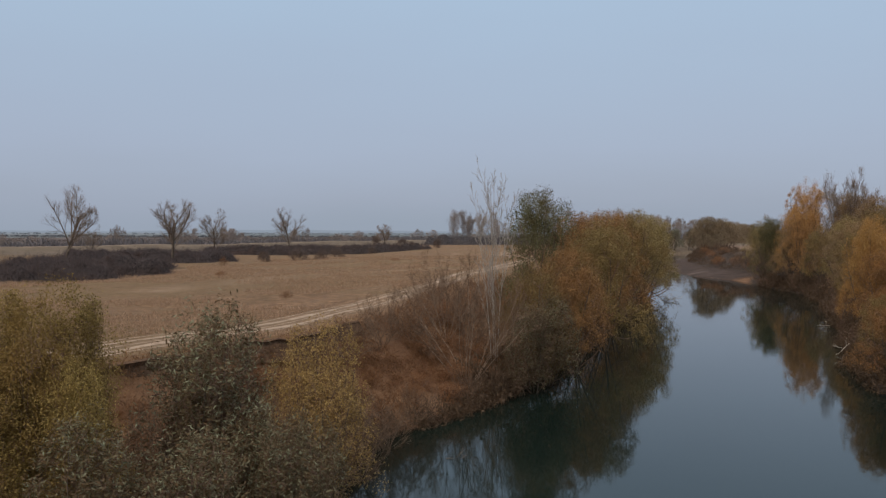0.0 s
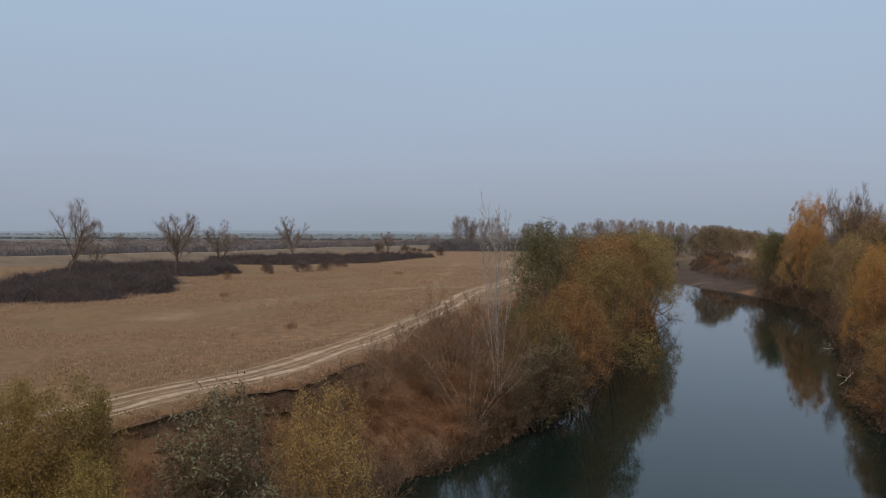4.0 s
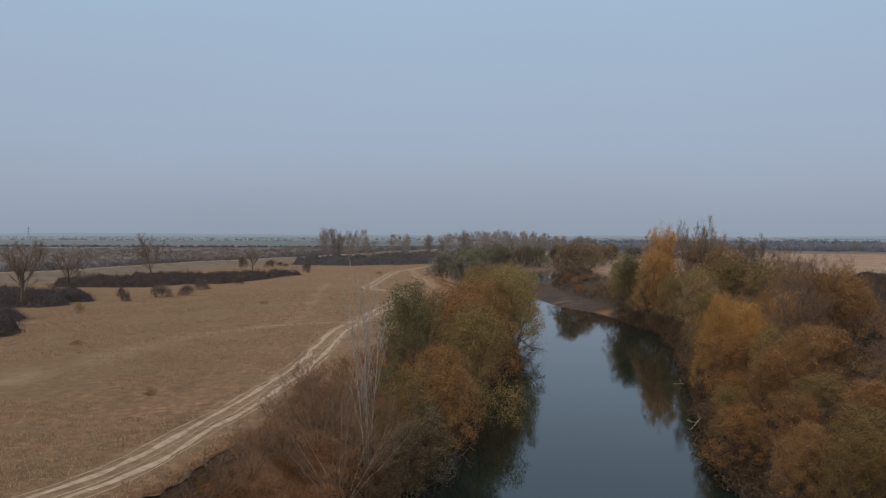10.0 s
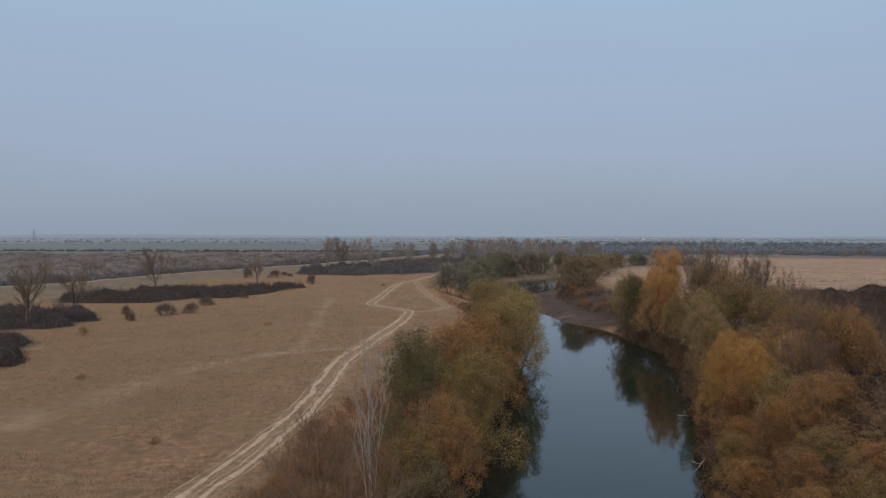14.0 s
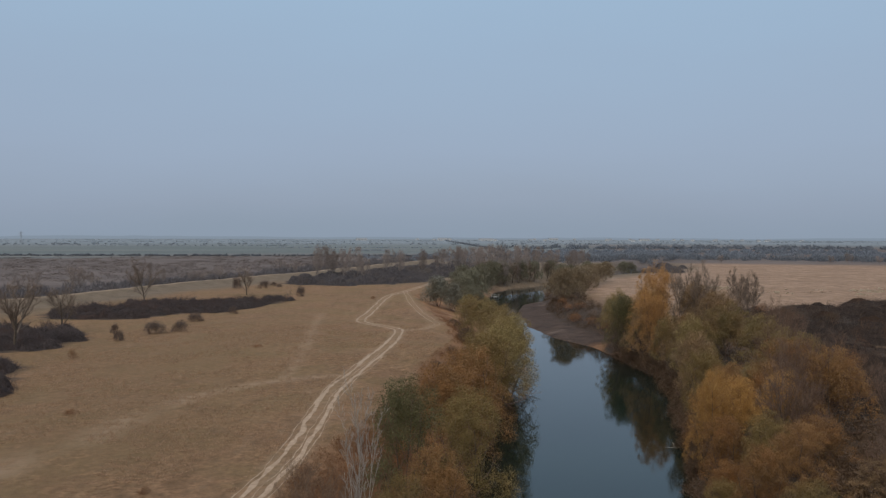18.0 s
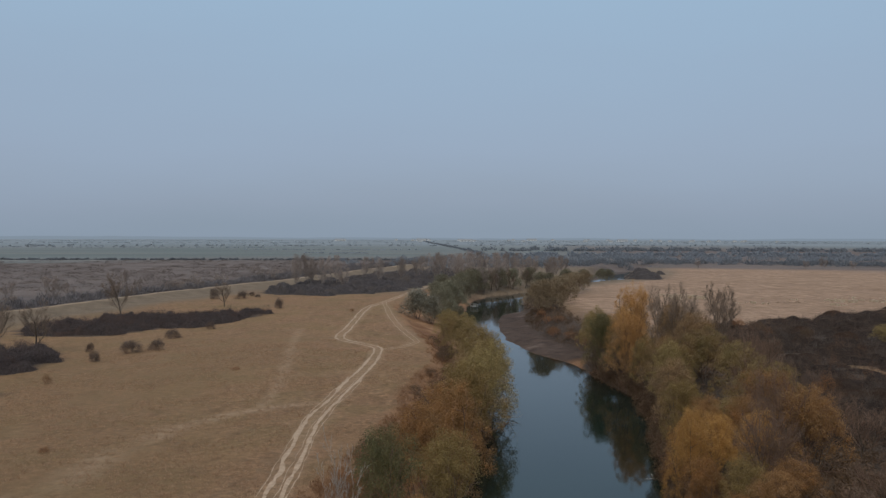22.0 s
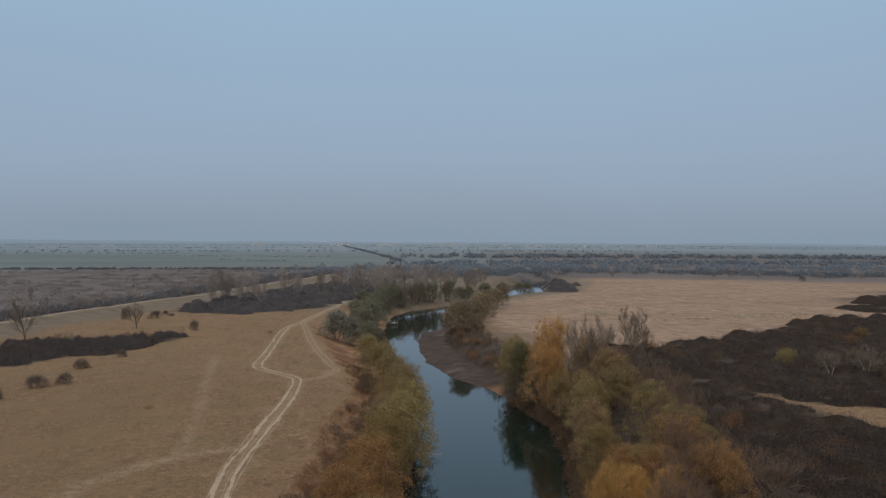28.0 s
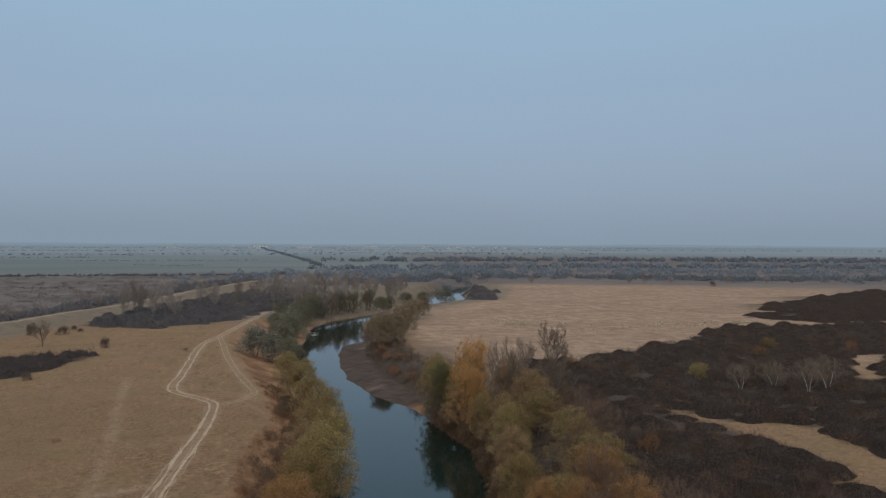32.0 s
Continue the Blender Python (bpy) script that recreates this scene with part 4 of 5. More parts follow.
for kind, x, y, top, wide in (
    (k_olive, -2.4, 67.5, 3.6, 3.4), (k_brown, 0.6, 72.5, 4.6, 3.6), (k_brown, 0.8, 95, 8.2, 5.0), (k_olive, 3.6, 86, 7.0, 4.4), (k_brown, 4.8, 108, 8.4, 5.0),
    (k_olive, 7.8, 121, 8.8, 5.2), (k_dolive, 10.6, 134, 9.0, 5.2), (k_dolive, 13.0, 147, 9.0, 5.2), (k_dolive, 13.4, 164, 8.6, 5.2), (k_dbrown, 9.0, 150, 6.5, 4.6),
    (k_dolive, 14.6, 180, 7.6, 5.0), (k_dolive, 13.2, 197, 7.4, 5.0), (k_dolive, 10.8, 214, 7.2, 4.8), (k_dolive, 13.8, 232, 5.6, 4.2), (k_dolive, 10.0, 252, 5.2, 4.4),
    (k_brown, 4.0, 118, 5.6, 4.4), (k_fgreen, 12.5, 285, 6.0, 4.6), (k_fgreen, 14.2, 268, 4.6, 3.6),
):
    k = kind.put(x, y, top, {k_olive: "olive-yellow willow leaning over the water", k_brown: "orange-brown autumn willow on the river bank", k_fgreen: "grey-green willow by the water", k_dolive: "dull olive willow leaning over the water", k_dbrown: "dull brown autumn willow on the river bank"}[kind], "tree", wide)
for x, y, top, wide in ((1.2, 296, 8.4, 5.4), (6.0, 291, 6.4, 4.4)):
    k_pale.put(x, y, top, "pale whitish-grey willow at the field corner", "tree", wide)
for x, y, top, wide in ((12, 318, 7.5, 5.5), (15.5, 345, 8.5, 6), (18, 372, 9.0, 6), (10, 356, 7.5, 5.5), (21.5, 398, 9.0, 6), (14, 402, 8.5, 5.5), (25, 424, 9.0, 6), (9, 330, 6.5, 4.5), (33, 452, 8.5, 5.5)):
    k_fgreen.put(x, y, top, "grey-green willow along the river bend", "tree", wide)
for x, y, top, wide in ((28, 452, 10, 4.5), (43, 468, 9.5, 4.5), (54, 482, 10, 4.5), (24, 432, 10.5, 4.0), (66, 496, 9, 4.5)):
    k_bare.put(x, y, top, "leafless grey tree at the river bend", "tree", wide)
rng = np.random.default_rng(30)
for k in range(18):
    y = 33 + 1.9 * k
    s = 0.1 + 0.8 * rng.random()
    x = float(left_x(y) * (1 - s) + edge_x(y) * s)
    k_rust.put(x, y, float(gz(x, y)) + 0.7 + 0.7 * rng.random(), "low rust-brown bramble on the river bank", "shrub", 0.8 + 0.6 * rng.random(), "bank brambles")
rng = np.random.default_rng(31)
for k in range(46):
    y = 66 + 3.4 * k + rng.random() * 3
    x = float(edge_x(y)) + 1.5 + rng.random() * 4.5
    (k_rust if y < 100 else k_bram).put(x, y, float(gz(x, y)) + (1.2 if y < 80 else 1.6) + rng.random() * (0.6 if y < 80 else 1.5), "rust-brown bramble shrub on the bank slope", "shrub", 1.5 + rng.random() * 1.1, "bank brambles")

# ---- the wooded bank across the river ----
rng = np.random.default_rng(35)
for k in range(30):
    y = 208 + 4.2 * k + rng.random() * 3
    x = float(right_x(y) + bar_width(y)) + 1.5 + rng.random() * 6
    (k_bram, k_sprayf, k_rust)[k % 3].put(x, y, float(gz(x, y)) + 1.8 + 1.8 * rng.random(), "brown shrub on the bank behind the mud bar", "shrub", 1.8 + 1.2 * rng.random(), "mud bar shrubs")
k_poplar.put(49.0, 185, 17.2, "tall orange autumn poplar on the far bank", "tree", 5.6)
k_poplar.put(46.0, 177, 12.5, "orange autumn poplar beside a taller one", "tree", 4.0)
k_dbrown.put(53.0, 170, 13.5, "dull brown willow beside a taller orange poplar", "tree", 5.0)
for x, y, top, wide in ((51.5, 168, 18.8, 5.4), (56.5, 179, 17.6, 5.2), (68.5, 187, 15.2, 5.0)):
    k_barepop.put(x, y, top, "tall leafless poplar with upswept grey branches", "tree", wide)
RIGHT_FAR = (
    (k_green, 43.8, 194, 9.0, 4.8), (k_dolive, 45, 205, 9.4, 4.8), (k_dolive, 47.5, 217, 8.0, 4.4), (k_dbrown, 50, 226, 6.0, 4.0), (k_dolive, 49, 190, 12.0, 5.6), (k_dbrown, 54, 160, 12.5, 6.2), (k_dbrown, 48.5, 158, 9.0, 5.0), (k_dolive, 52, 148, 11.0, 5.4),
    (k_dolive, 46, 148, 8.6, 4.8), (k_dolive, 52, 132, 10.6, 5.4), (k_dbrown, 42.0, 134, 7.6, 4.6), (k_dbrown, 61, 186, 8.6, 5.4), (k_dolive, 50, 203, 6.4, 5),
    (k_dolive, 47.5, 168, 7.0, 4.8), (k_dbrown, 46.5, 183, 9.5, 5),
)
RIGHT_NEAR = (
    (k_olive, 50, 118, 9.8, 6), (k_olive, 39, 121, 6.2, 4.0), (k_brown, 43.5, 91, 10.8, 4.6), (k_brown, 47.5, 111, 9.2, 5.2), (k_olive, 42, 110, 5.6, 5),
    (k_yellow, 31.6, 95, 7.6, 3.0), (k_yellow, 38.2, 91, 8.0, 3.2), (k_yellow, 36, 97, 6.4, 2.8), (k_brown, 34.5, 103, 4.2, 3.6), (k_brown, 38, 107, 6.6, 3.4),
    (k_brown, 40.5, 101, 7.6, 4.2), (k_brown, 30.5, 86, 4.4, 3.4), (k_olive, 33, 82, 5.6, 3.2), (k_brown, 28.4, 80, 1.2, 2.8), (k_brown, 28.6, 72.5, 4.4, 2.9),
    (k_brown, 32, 74, 6.4, 3.2), (k_olive, 26.6, 76, 0.6, 2.4), (k_brown, 24.6, 67.6, 0.6, 2.9), (k_brown, 26.8, 63, 2.4, 2.8), (k_olive, 30, 66, 3.2, 3.0),
    (k_brown, 25.0, 57.5, 1.4, 2.7), (k_olive, 27.6, 54.5, 3.4, 2.8), (k_brown, 31, 59, 4.0, 3.0), (k_olive, 25.6, 50, 2.8, 2.7), (k_brown, 29, 46.5, 4.4, 3.0),
    (k_brown, 24.8, 41.5, 3.4, 3.2), (k_olive, 28.4, 38, 4.8, 3.4), (k_dbrown, 36, 63, 2.4, 3.6), (k_brown, 34, 53, 5.2, 3.6), (k_dbrown, 38, 57, 3.6, 3.4),
    (k_olive, 33, 42, 5.2, 4.2), (k_olive, 27, 30, 4.6, 4.4), (k_dbrown, 43, 66, 4.0, 4.0), (k_dbrown, 39, 71, 4.0, 3.4), (k_brown, 37, 80, 5.4, 3.4),
)
for kind, x, y, top, wide in RIGHT_FAR + RIGHT_NEAR:
    kind.put(x, y, top, {k_olive: "olive-brown willow in the riverside thicket", k_brown: "rusty orange-brown willow in the riverside thicket", k_dolive: "dull olive willow in the riverside thicket", k_dbrown: "dull brown willow in the riverside thicket", k_green: "dark grey-green willow by the mud bar", k_yellow: "golden-yellow poplar shoots in the riverside thicket"}[kind], "tree", wide * 0.92)
for x, y, top, wide in ((46, 300, 11.5, 5.8), (52, 312, 11.0, 5.8), (47, 322, 8.5, 5), (58, 330, 10, 5.5), (62, 350, 10.5, 5.5), (68, 372, 10.5, 5.5), (76, 392, 10.0, 5.5), (84, 415, 10.0, 5.0)):
    k_fbrown.put(x, y, top, "dull brown willow on the far side of the mud bar", "tree", wide)
for x, y, top, wide in ((47, 284, 2.5, 4.0), (48, 262, 0.8, 3.6), (46.5, 240, 0.6, 3.6), (48, 272, 1.2, 3.4), (47.5, 251, 0.4, 3.2), (46, 228, 1.0, 3.4)):
    k_sprayf.put(x, y, top + 1.2, "low leafless brown shrub along the mud bar", "shrub", wide * 0.8)
for x, y, top, wide in ((88, 240, 14.5, 4.6), (83, 246, 8.0, 3.2), (93, 247, 7.5, 3.0)):
    k_barepop.put(x, y, top, "leafless grey tree at the edge of the meadow", "tree", wide)
for x, y, top, wide in ((41, 91, 12.4, 4.0), (46, 95, 12.2, 4.4), (37, 86, 10.5, 3.6), (52, 125, 13.0, 4.2), (58, 140, 13.0, 4.2), (47, 108, 11.8, 4.0), (45, 76, 7.4, 4.2), (50, 82, 7.2, 4.2), (40, 72, 5.6, 3.6), (48, 70, 6.8, 4.2), (55, 100, 7.5, 4), (66, 168, 9, 4), (38, 84, 6.5, 3.6)):
    k_thick.put(x, y, top, "leafless brown tree in the riverside thicket", "tree", wide)
for x, y, top, wide in ((128, 188, 9.0, 4.6), (135, 184, 9.8, 5.4), (142, 186, 10.0, 5.4), (121, 192, 7.4, 3.8)):
    k_white.put(x, y, top, "leafless whitish tree standing over dark scrub", "tree", wide)
k_dolive.put(119, 209, 5.0, "small yellowish willow standing in dark scrub", "tree", 3.2)
k_olive.put(168, 190, 6.0, "small olive willow standing in dark scrub", "tree", 3.6)
k_olive.put(176, 262, 4.5, "small olive willow standing in dark scrub", "tree", 3.4)
k_rust.put(70, 96, 4.0, "rusty red shrub in dark scrub", "shrub", 2.2)
k_rust.put(92, 92, 4.0, "rusty red shrub in dark scrub", "shrub", 2.0)
rng = np.random.default_rng(32)
for k in range(52):
    y = 34 + 3.4 * k + rng.random() * 4
    x = float(right_x(y) + bar_width(y)) - 0.2 + rng.random() * 3.0
    k_bram.put(x, y, float(gz(x, y)) + 1.8 + rng.random() * 1.4, "dark brown shrub at the foot of the far bank", "shrub", 1.6 + rng.random(), "far bank brambles")

rng = np.random.default_rng(33)
for k in range(90):
    x, y = 64 + 150 * rng.random(), 84 + 190 * rng.random()
    if not inside(SCRUB, x - 5, y + 5) or inside(GLADE, x, y) or inside(GLADE_B, x, y) or far_from(GLADE, np.array(x), np.array(y))[0] < 4:
        continue
    pick = (k_dusk, k_sprayf, k_bram, k_rust, k_sprayf)[k % 5]
    pick.put(x, y, float(gz(x, y)) + 2.9 + 1.8 * rng.random(), {k_dusk: "dark rounded shrub in dense scrub", k_bram: "dark brown bramble shrub in dense scrub", k_sprayf: "leafless brown shrub in dense scrub", k_rust: "rusty red shrub in dense scrub"}[pick], "shrub", 1.6 + 1.4 * rng.random(), "scrub shrubs")

# ---- trees and shrubs of the meadow and the dyke ----
for x, y, top, wide in ((-108.8, 168, 17.2, 6.4), (-86.5, 173, 13.6, 6.0), (-90, 203, 12.0, 4.6), (-98, 285, 15.4, 6.4), (-72, 322, 9.5, 4.0), (-120, 196, 7.0, 3.0)):
    k_bare.put(x, y, top, "gnarled leafless tree above the dark thicket", "tree", wide)
for x, y, top, wide in ((-84, 357, 4.2, 2.4), (-73, 360, 2.8, 3.0), (-50, 313, 3.2, 2.0), (-68, 204, 1.4, 3.0), (-71, 189, 1.0, 1.6), (-63, 208, 1.2, 2.2), (-66, 232, 1.0, 2.6), (-78, 205, 0.8, 1.2), (-60, 250, 1.4, 1.6), (-72, 376, 1.6, 1.6), (-68, 368, 1.2, 1.4)):
    k_dusk.put(x, y, top, "dark rounded shrub alone in the dry meadow", "shrub", wide, z=float(gz(x, y)) - 0.45 * (top - float(gz(x, y))))
for x, y, top, wide in ((-46, 106, 0.7, 1.0), (-36, 170, 0.6, 1.4), (-25.5, 74, 0.5, 0.6), (-22, 300, 0.9, 1.3), (-69, 160, 0.9, 0.9), (-12.4, 80, 0.7, 0.7)):
    k_rust.put(x, y, top, "low brown weed clump in the dry meadow", "weeds", wide, z=float(gz(x, y)) - 0.3)
rng = np.random.default_rng(34)
for k in range(46):
    y = 180 + 420 * rng.random()
    x = float(np.interp(y, [p[1] for p in DYKE], [p[0] for p in DYKE])) - 14 - 60 * rng.random() ** 2
    k_hedgetree.put(x, y, 4.0 + 5.0 * rng.random() ** 1.5, "slender leafless tree in the hedge beyond the dyke", "tree", 2.2 + 1.6 * rng.random(), "dyke hedge trees")
HEDGE_TREES = (
    (-60, 425, 18.0, 5), (-54, 436, 19.0, 5.4), (-47, 428, 16.5, 5), (-41, 440, 18.5, 5.2), (-56, 452, 15.5, 5),
    (-36, 425, 12, 4), (-20, 470, 15, 4.6), (-28, 500, 16, 5), (-8, 490, 15, 4.6), (2, 505, 16.5, 5),
    (12, 478, 17.5, 5.4), (18, 492, 18, 5.6), (24, 484, 17, 5.4), (30, 505, 17.5, 5.6), (37, 515, 18, 5.6),
    (44, 530, 18.5, 5.6), (50, 520, 17, 5.4),
)
BEND_TREES = (
    (56, 545, 18, 5.6), (62, 556, 17, 5.4), (30, 560, 17, 5.4), (8, 540, 16, 5), (70, 575, 17, 5),
    (40, 600, 17, 5), (20, 620, 16, 5), (62, 505, 14, 5), (74, 530, 15, 5), (84, 520, 14, 5),
    (88, 548, 15, 5), (54, 490, 14, 5), (96, 560, 14, 5), (46, 470, 13, 4.6), (80, 560, 15, 5),
    (104, 590, 14, 5), (38, 456, 12, 4.6),
)
for x, y, top, wide in HEDGE_TREES + BEND_TREES:
    k_hedgetree.put(x, y, top, "tall leafless grey-brown tree in the hedge below the dyke", "tree", wide)
for x, y, top, wide in ((30, 446, 8.5, 5), (38, 459, 8.5, 5), (47, 472, 8, 5), (57, 485, 8.5, 5), (68, 498, 8, 5), (50, 484, 9, 5), (38, 472, 9, 5), (24, 440, 8.5, 5), (66, 440, 8, 4.6), (72, 450, 7.5, 4.6), (85, 466, 8.5, 5), (97, 480, 8, 5), (111, 496, 7.5, 4.6), (119, 508, 7, 4.6), (30, 462, 9, 5)):
    k_fgreen.put(x, y, top, "dull green willow at the far river bend", "tree", wide)

for x, y, top, wide in ((236, 690, 7, 3.4), (318, 672, 8, 3.2), (330, 668, 10, 3.6), (352, 662, 8, 3.6), (400, 652, 8, 4), (430, 640, 9, 4), (455, 640, 8, 3.8)):
    k_hedgetree.put(x, y, top, "leafless tree in pale haze colour at the far edge of the meadow", "tree", wide)
k_dusk.put(370, 626, 4.2, "dark round bush alone in the pale meadow", "shrub", 3.0)

# ---- masses of plants that nobody could count ----
def clump_proto(seed, blades, reach, size, slim, up, core=0):
    """Leafy sprigs in a low dome one metre high, for joining into a mass."""
    rng = np.random.default_rng(seed)
    th, ph = rng.random(blades) * 2 * math.pi, np.arccos(rng.random(blades))
    r = 0.55 + 0.45 * rng.random(blades)
    c = np.stack([np.sin(ph) * np.cos(th) * r * reach, np.sin(ph) * np.sin(th) * r * reach, np.cos(ph) * r * 0.95], -1)
    d = c / np.linalg.norm(c, axis=1, keepdims=True) * 0.5 + rng.normal(0, 0.5, (blades, 3)) + np.array([0, 0, up])
    d /= np.linalg.norm(d, axis=1, keepdims=True)
    u = np.cross(d, rng.normal(0, 1, (blades, 3)))
    u /= np.linalg.norm(u, axis=1, keepdims=True)
    ln = (size * (0.6 + 0.8 * rng.random(blades)))[:, None]
    v = np.stack([c - d * ln * 0.5 + u * ln * slim, c + d * ln * 0.5, c - d * ln * 0.5 - u * ln * slim], 1)
    if core:
        o = rng.normal(0, 1, (core, 3))
        o[:, 2] = np.abs(o[:, 2])
        o /= np.linalg.norm(o, axis=1, keepdims=True)
        a = np.cross(o, rng.normal(0, 1, (core, 3)))
        a /= np.linalg.norm(a, axis=1, keepdims=True)
        b = np.cross(o, a)
        m = o * np.array([reach, reach, 1]) * (0.4 + 0.25 * rng.random((core, 1)))
        v = np.concatenate([v, np.stack([m - a * 0.15, m + b * 0.08, m + a * 0.15], 1)])
    return v


def mass(name, places, protos, mat, label, category, sink=0.1):
    """places: x, y, radius, height. One joined object of kind stuff."""
    rng = np.random.default_rng(len(places))
    out = []
    px, py, pr, ph = (np.array(v, float) for v in zip(*places))
    pz = np.maximum(gz(px, py), -6.0)
    for k in range(len(px)):
        p = protos[k % len(protos)]
        a = rng.random() * 6.283
        c, s = math.cos(a), math.sin(a)
        x, y = p[..., 0] * c - p[..., 1] * s, p[..., 0] * s + p[..., 1] * c
        out.append(np.stack([x * pr[k] + px[k], y * pr[k] + py[k], p[..., 2] * ph[k] + pz[k] - sink], -1))
    v = np.concatenate(out).reshape(-1, 3)
    return tagged(new(name, sheet_mesh(name, v, np.arange(len(v)).reshape(-1, 3), mat, True)), label, category, kind="stuff")


def scatter(rng, poly, count, ragged=9):
    p = np.array(poly)
    x = p[:, 0].min() + rng.random(count) * np.ptp(p[:, 0])
    y = p[:, 1].min() + rng.random(count) * np.ptp(p[:, 1])
    ok = inside(poly, x + ragged * (vnoise(x, y, 7, 21) - 0.5), y + 1.3 * ragged * (vnoise(x, y, 7, 22) - 0.5))
    return x[ok], y[ok]


rng = np.random.default_rng(40)
P_TWIG = [clump_proto(405 + i, 100, 1.0, 0.24, 0.08, 0.3, 90) for i in range(4)]
P_LOW = [clump_proto(418 + i, 52, 1.0, 0.28, 0.13, 0.2) for i in range(4)]
P_FAR = [clump_proto(410 + i, 34, 1.0, 0.6, 0.3, 0.3) for i in range(4)]
P_GRASS = [clump_proto(420 + i, 12, 1.0, 0.9, 0.06, 1.2) for i in range(4)]
P_BRUSH = [clump_proto(430 + i, 60, 1.0, 0.5, 0.12, 0.8) for i in range(4)]

def canopy(name, poly, bushes, wide, tall, step, twigs, mat, body, label, category, gaps=(), ragged=9, ripple=(14, 4)):
    """A closed stand of leafless brush: rounded bushes grown together, with twigs standing out all over. Kind stuff."""
    x, y = scatter(rng, poly, bushes, ragged)
    for g in gaps:
        ok = ~inside(g, x + 2 * (vnoise(x, y, 5, 23) - 0.5), y)
        x, y = x[ok], y[ok]
    r = wide * (0.6 + 0.8 * rng.random(len(x)))
    h = tall * (0.3 + 0.62 * rng.random(len(x)) ** 2 + 0.55 * (vnoise(x, y, *ripple) - 0.35) + 0.3 * (vnoise(x, y, 5, 24) - 0.5))
    gx = np.arange(x.min() - 2 * wide, x.max() + 2 * wide, step)
    gy = np.arange(y.min() - 2 * wide, y.max() + 2 * wide, step)
    px, py = np.meshgrid(gx, gy)
    px = px + step * 0.7 * (vnoise(px, py, step * 1.3, 51) - 0.5)
    py = py + step * 0.7 * (vnoise(px, py, step * 1.3, 52) - 0.5)
    top = np.zeros(px.shape)
    for a, b, c, d in zip(x, y, r, h):
        i0, i1 = np.searchsorted(gx, (a - c, a + c))
        j0, j1 = np.searchsorted(gy, (b - c, b + c))
        q = 1 - ((px[j0:j1, i0:i1] - a) ** 2 + (py[j0:j1, i0:i1] - b) ** 2) / c**2
        top[j0:j1, i0:i1] = np.maximum(top[j0:j1, i0:i1], d * np.maximum(q, 0) ** 0.42)
    for _ in range(1):
        pad = np.pad(top, 1, mode="edge")
        soft = (pad[:-2, 1:-1] + pad[2:, 1:-1] + pad[1:-1, :-2] + pad[1:-1, 2:]) / 4
        top = 0.4 * top + 0.6 * soft
    foot = np.maximum(gz(px, py), -6.0)
    rough = 0.22 * tall * (vnoise(px, py, step * 1.9, 53) - 0.5) + 0.16 * tall * (vnoise(px, py, step * 1.1, 54) - 0.5)
    z = foot + np.where(top > 0.06, 0.74 * top + 0.5 * rough * np.minimum(top, 1) - 0.15, -0.3)
    f = grid_faces(*px.shape)
    f = f[(top.ravel()[f] > 0.06).sum(1) >= 1]
    keep, back = np.unique(f, return_inverse=True)
    v = np.stack([px, py, z], -1).reshape(-1, 3)[keep]
    ob = tagged(new(name, sheet_mesh(name, v, back.reshape(-1, 4), body)), label, category, kind="stuff")
    k = rng.integers(0, len(f), twigs)
    u, w = rng.random((twigs, 1)), rng.random((twigs, 1))
    vv = np.stack([px, py, z], -1).reshape(-1, 3)
    c = (vv[f[k, 0]] * (1 - u) + vv[f[k, 1]] * u) * (1 - w) + (vv[f[k, 3]] * (1 - u) + vv[f[k, 2]] * u) * w
    d = rng.normal(0, 0.55, (twigs, 3)) + np.array([0, 0, 1.0])
    d /= np.linalg.norm(d, axis=1, keepdims=True)
    side = np.cross(d, rng.normal(0, 1, (twigs, 3)))
    side /= np.linalg.norm(side, axis=1, keepdims=True)
    ln = np.minimum(tall, 4) * (0.16 + 0.4 * rng.random((twigs, 1)) ** 1.6)
    c = c - d * ln * 0.35
    t = np.stack([c - side * ln * 0.03, c + d * ln, c + side * ln * 0.03], 1).reshape(-1, 3)
    new("twigs", sheet_mesh("twigs", t, np.arange(len(t)).reshape(-1, 3), mat, True)).parent = ob
    return ob


def brushy(name, dark, light, other, scale=0.8):
    """Tangled leafless twigs seen as a closed surface."""
    m, n, l, b = material(name, 1.0)
    b.inputs["Specular IOR Level"].default_value = 0.0
    c = mixed(n, l, cloudy(n, l, scale * 2.4, 8, 0.36, 0.64, None, 0.75), dark, light)
    c = mixed(n, l, cloudy(n, l, 0.09, 5, 0.5, 0.66), c, other)
    c = mixed(n, l, maths(n, l, "MULTIPLY", cloudy(n, l, 0.28, 6, 0.5, 0.7, None, 0.7), 0.6), c, light)
    l.new(c, b.inputs["Base Color"])
    bumped(n, l, b, cloudy(n, l, scale * 2.0, 7, 0.3, 0.7, None, 0.7), 1.0, 0.9)
    return m


M_BRUSHD = brushy("tangle_dark", (0.032, 0.025, 0.021), (0.096, 0.073, 0.062), (0.080, 0.050, 0.034))
M_BRUSHT = brushy("tangle_blackthorn", (0.048, 0.040, 0.039), (0.128, 0.104, 0.098), (0.110, 0.074, 0.062))
M_BRUSHH = brushy("tangle_grey", (0.052, 0.047, 0.049), (0.115, 0.100, 0.098), (0.110, 0.092, 0.082), 0.5)
canopy("scrub", SCRUB, 4600, 3.1, 3.5, 0.95, 240000, M_DUSK, M_BRUSHD, "dense dark brown leafless scrub on the floodplain", "scrub", (GLADE, GLADE_B), 9, (16, 4))
P_BUSH = [clump_proto(440 + i, 190, 1.0, 0.34, 0.022, 0.5) for i in range(4)]
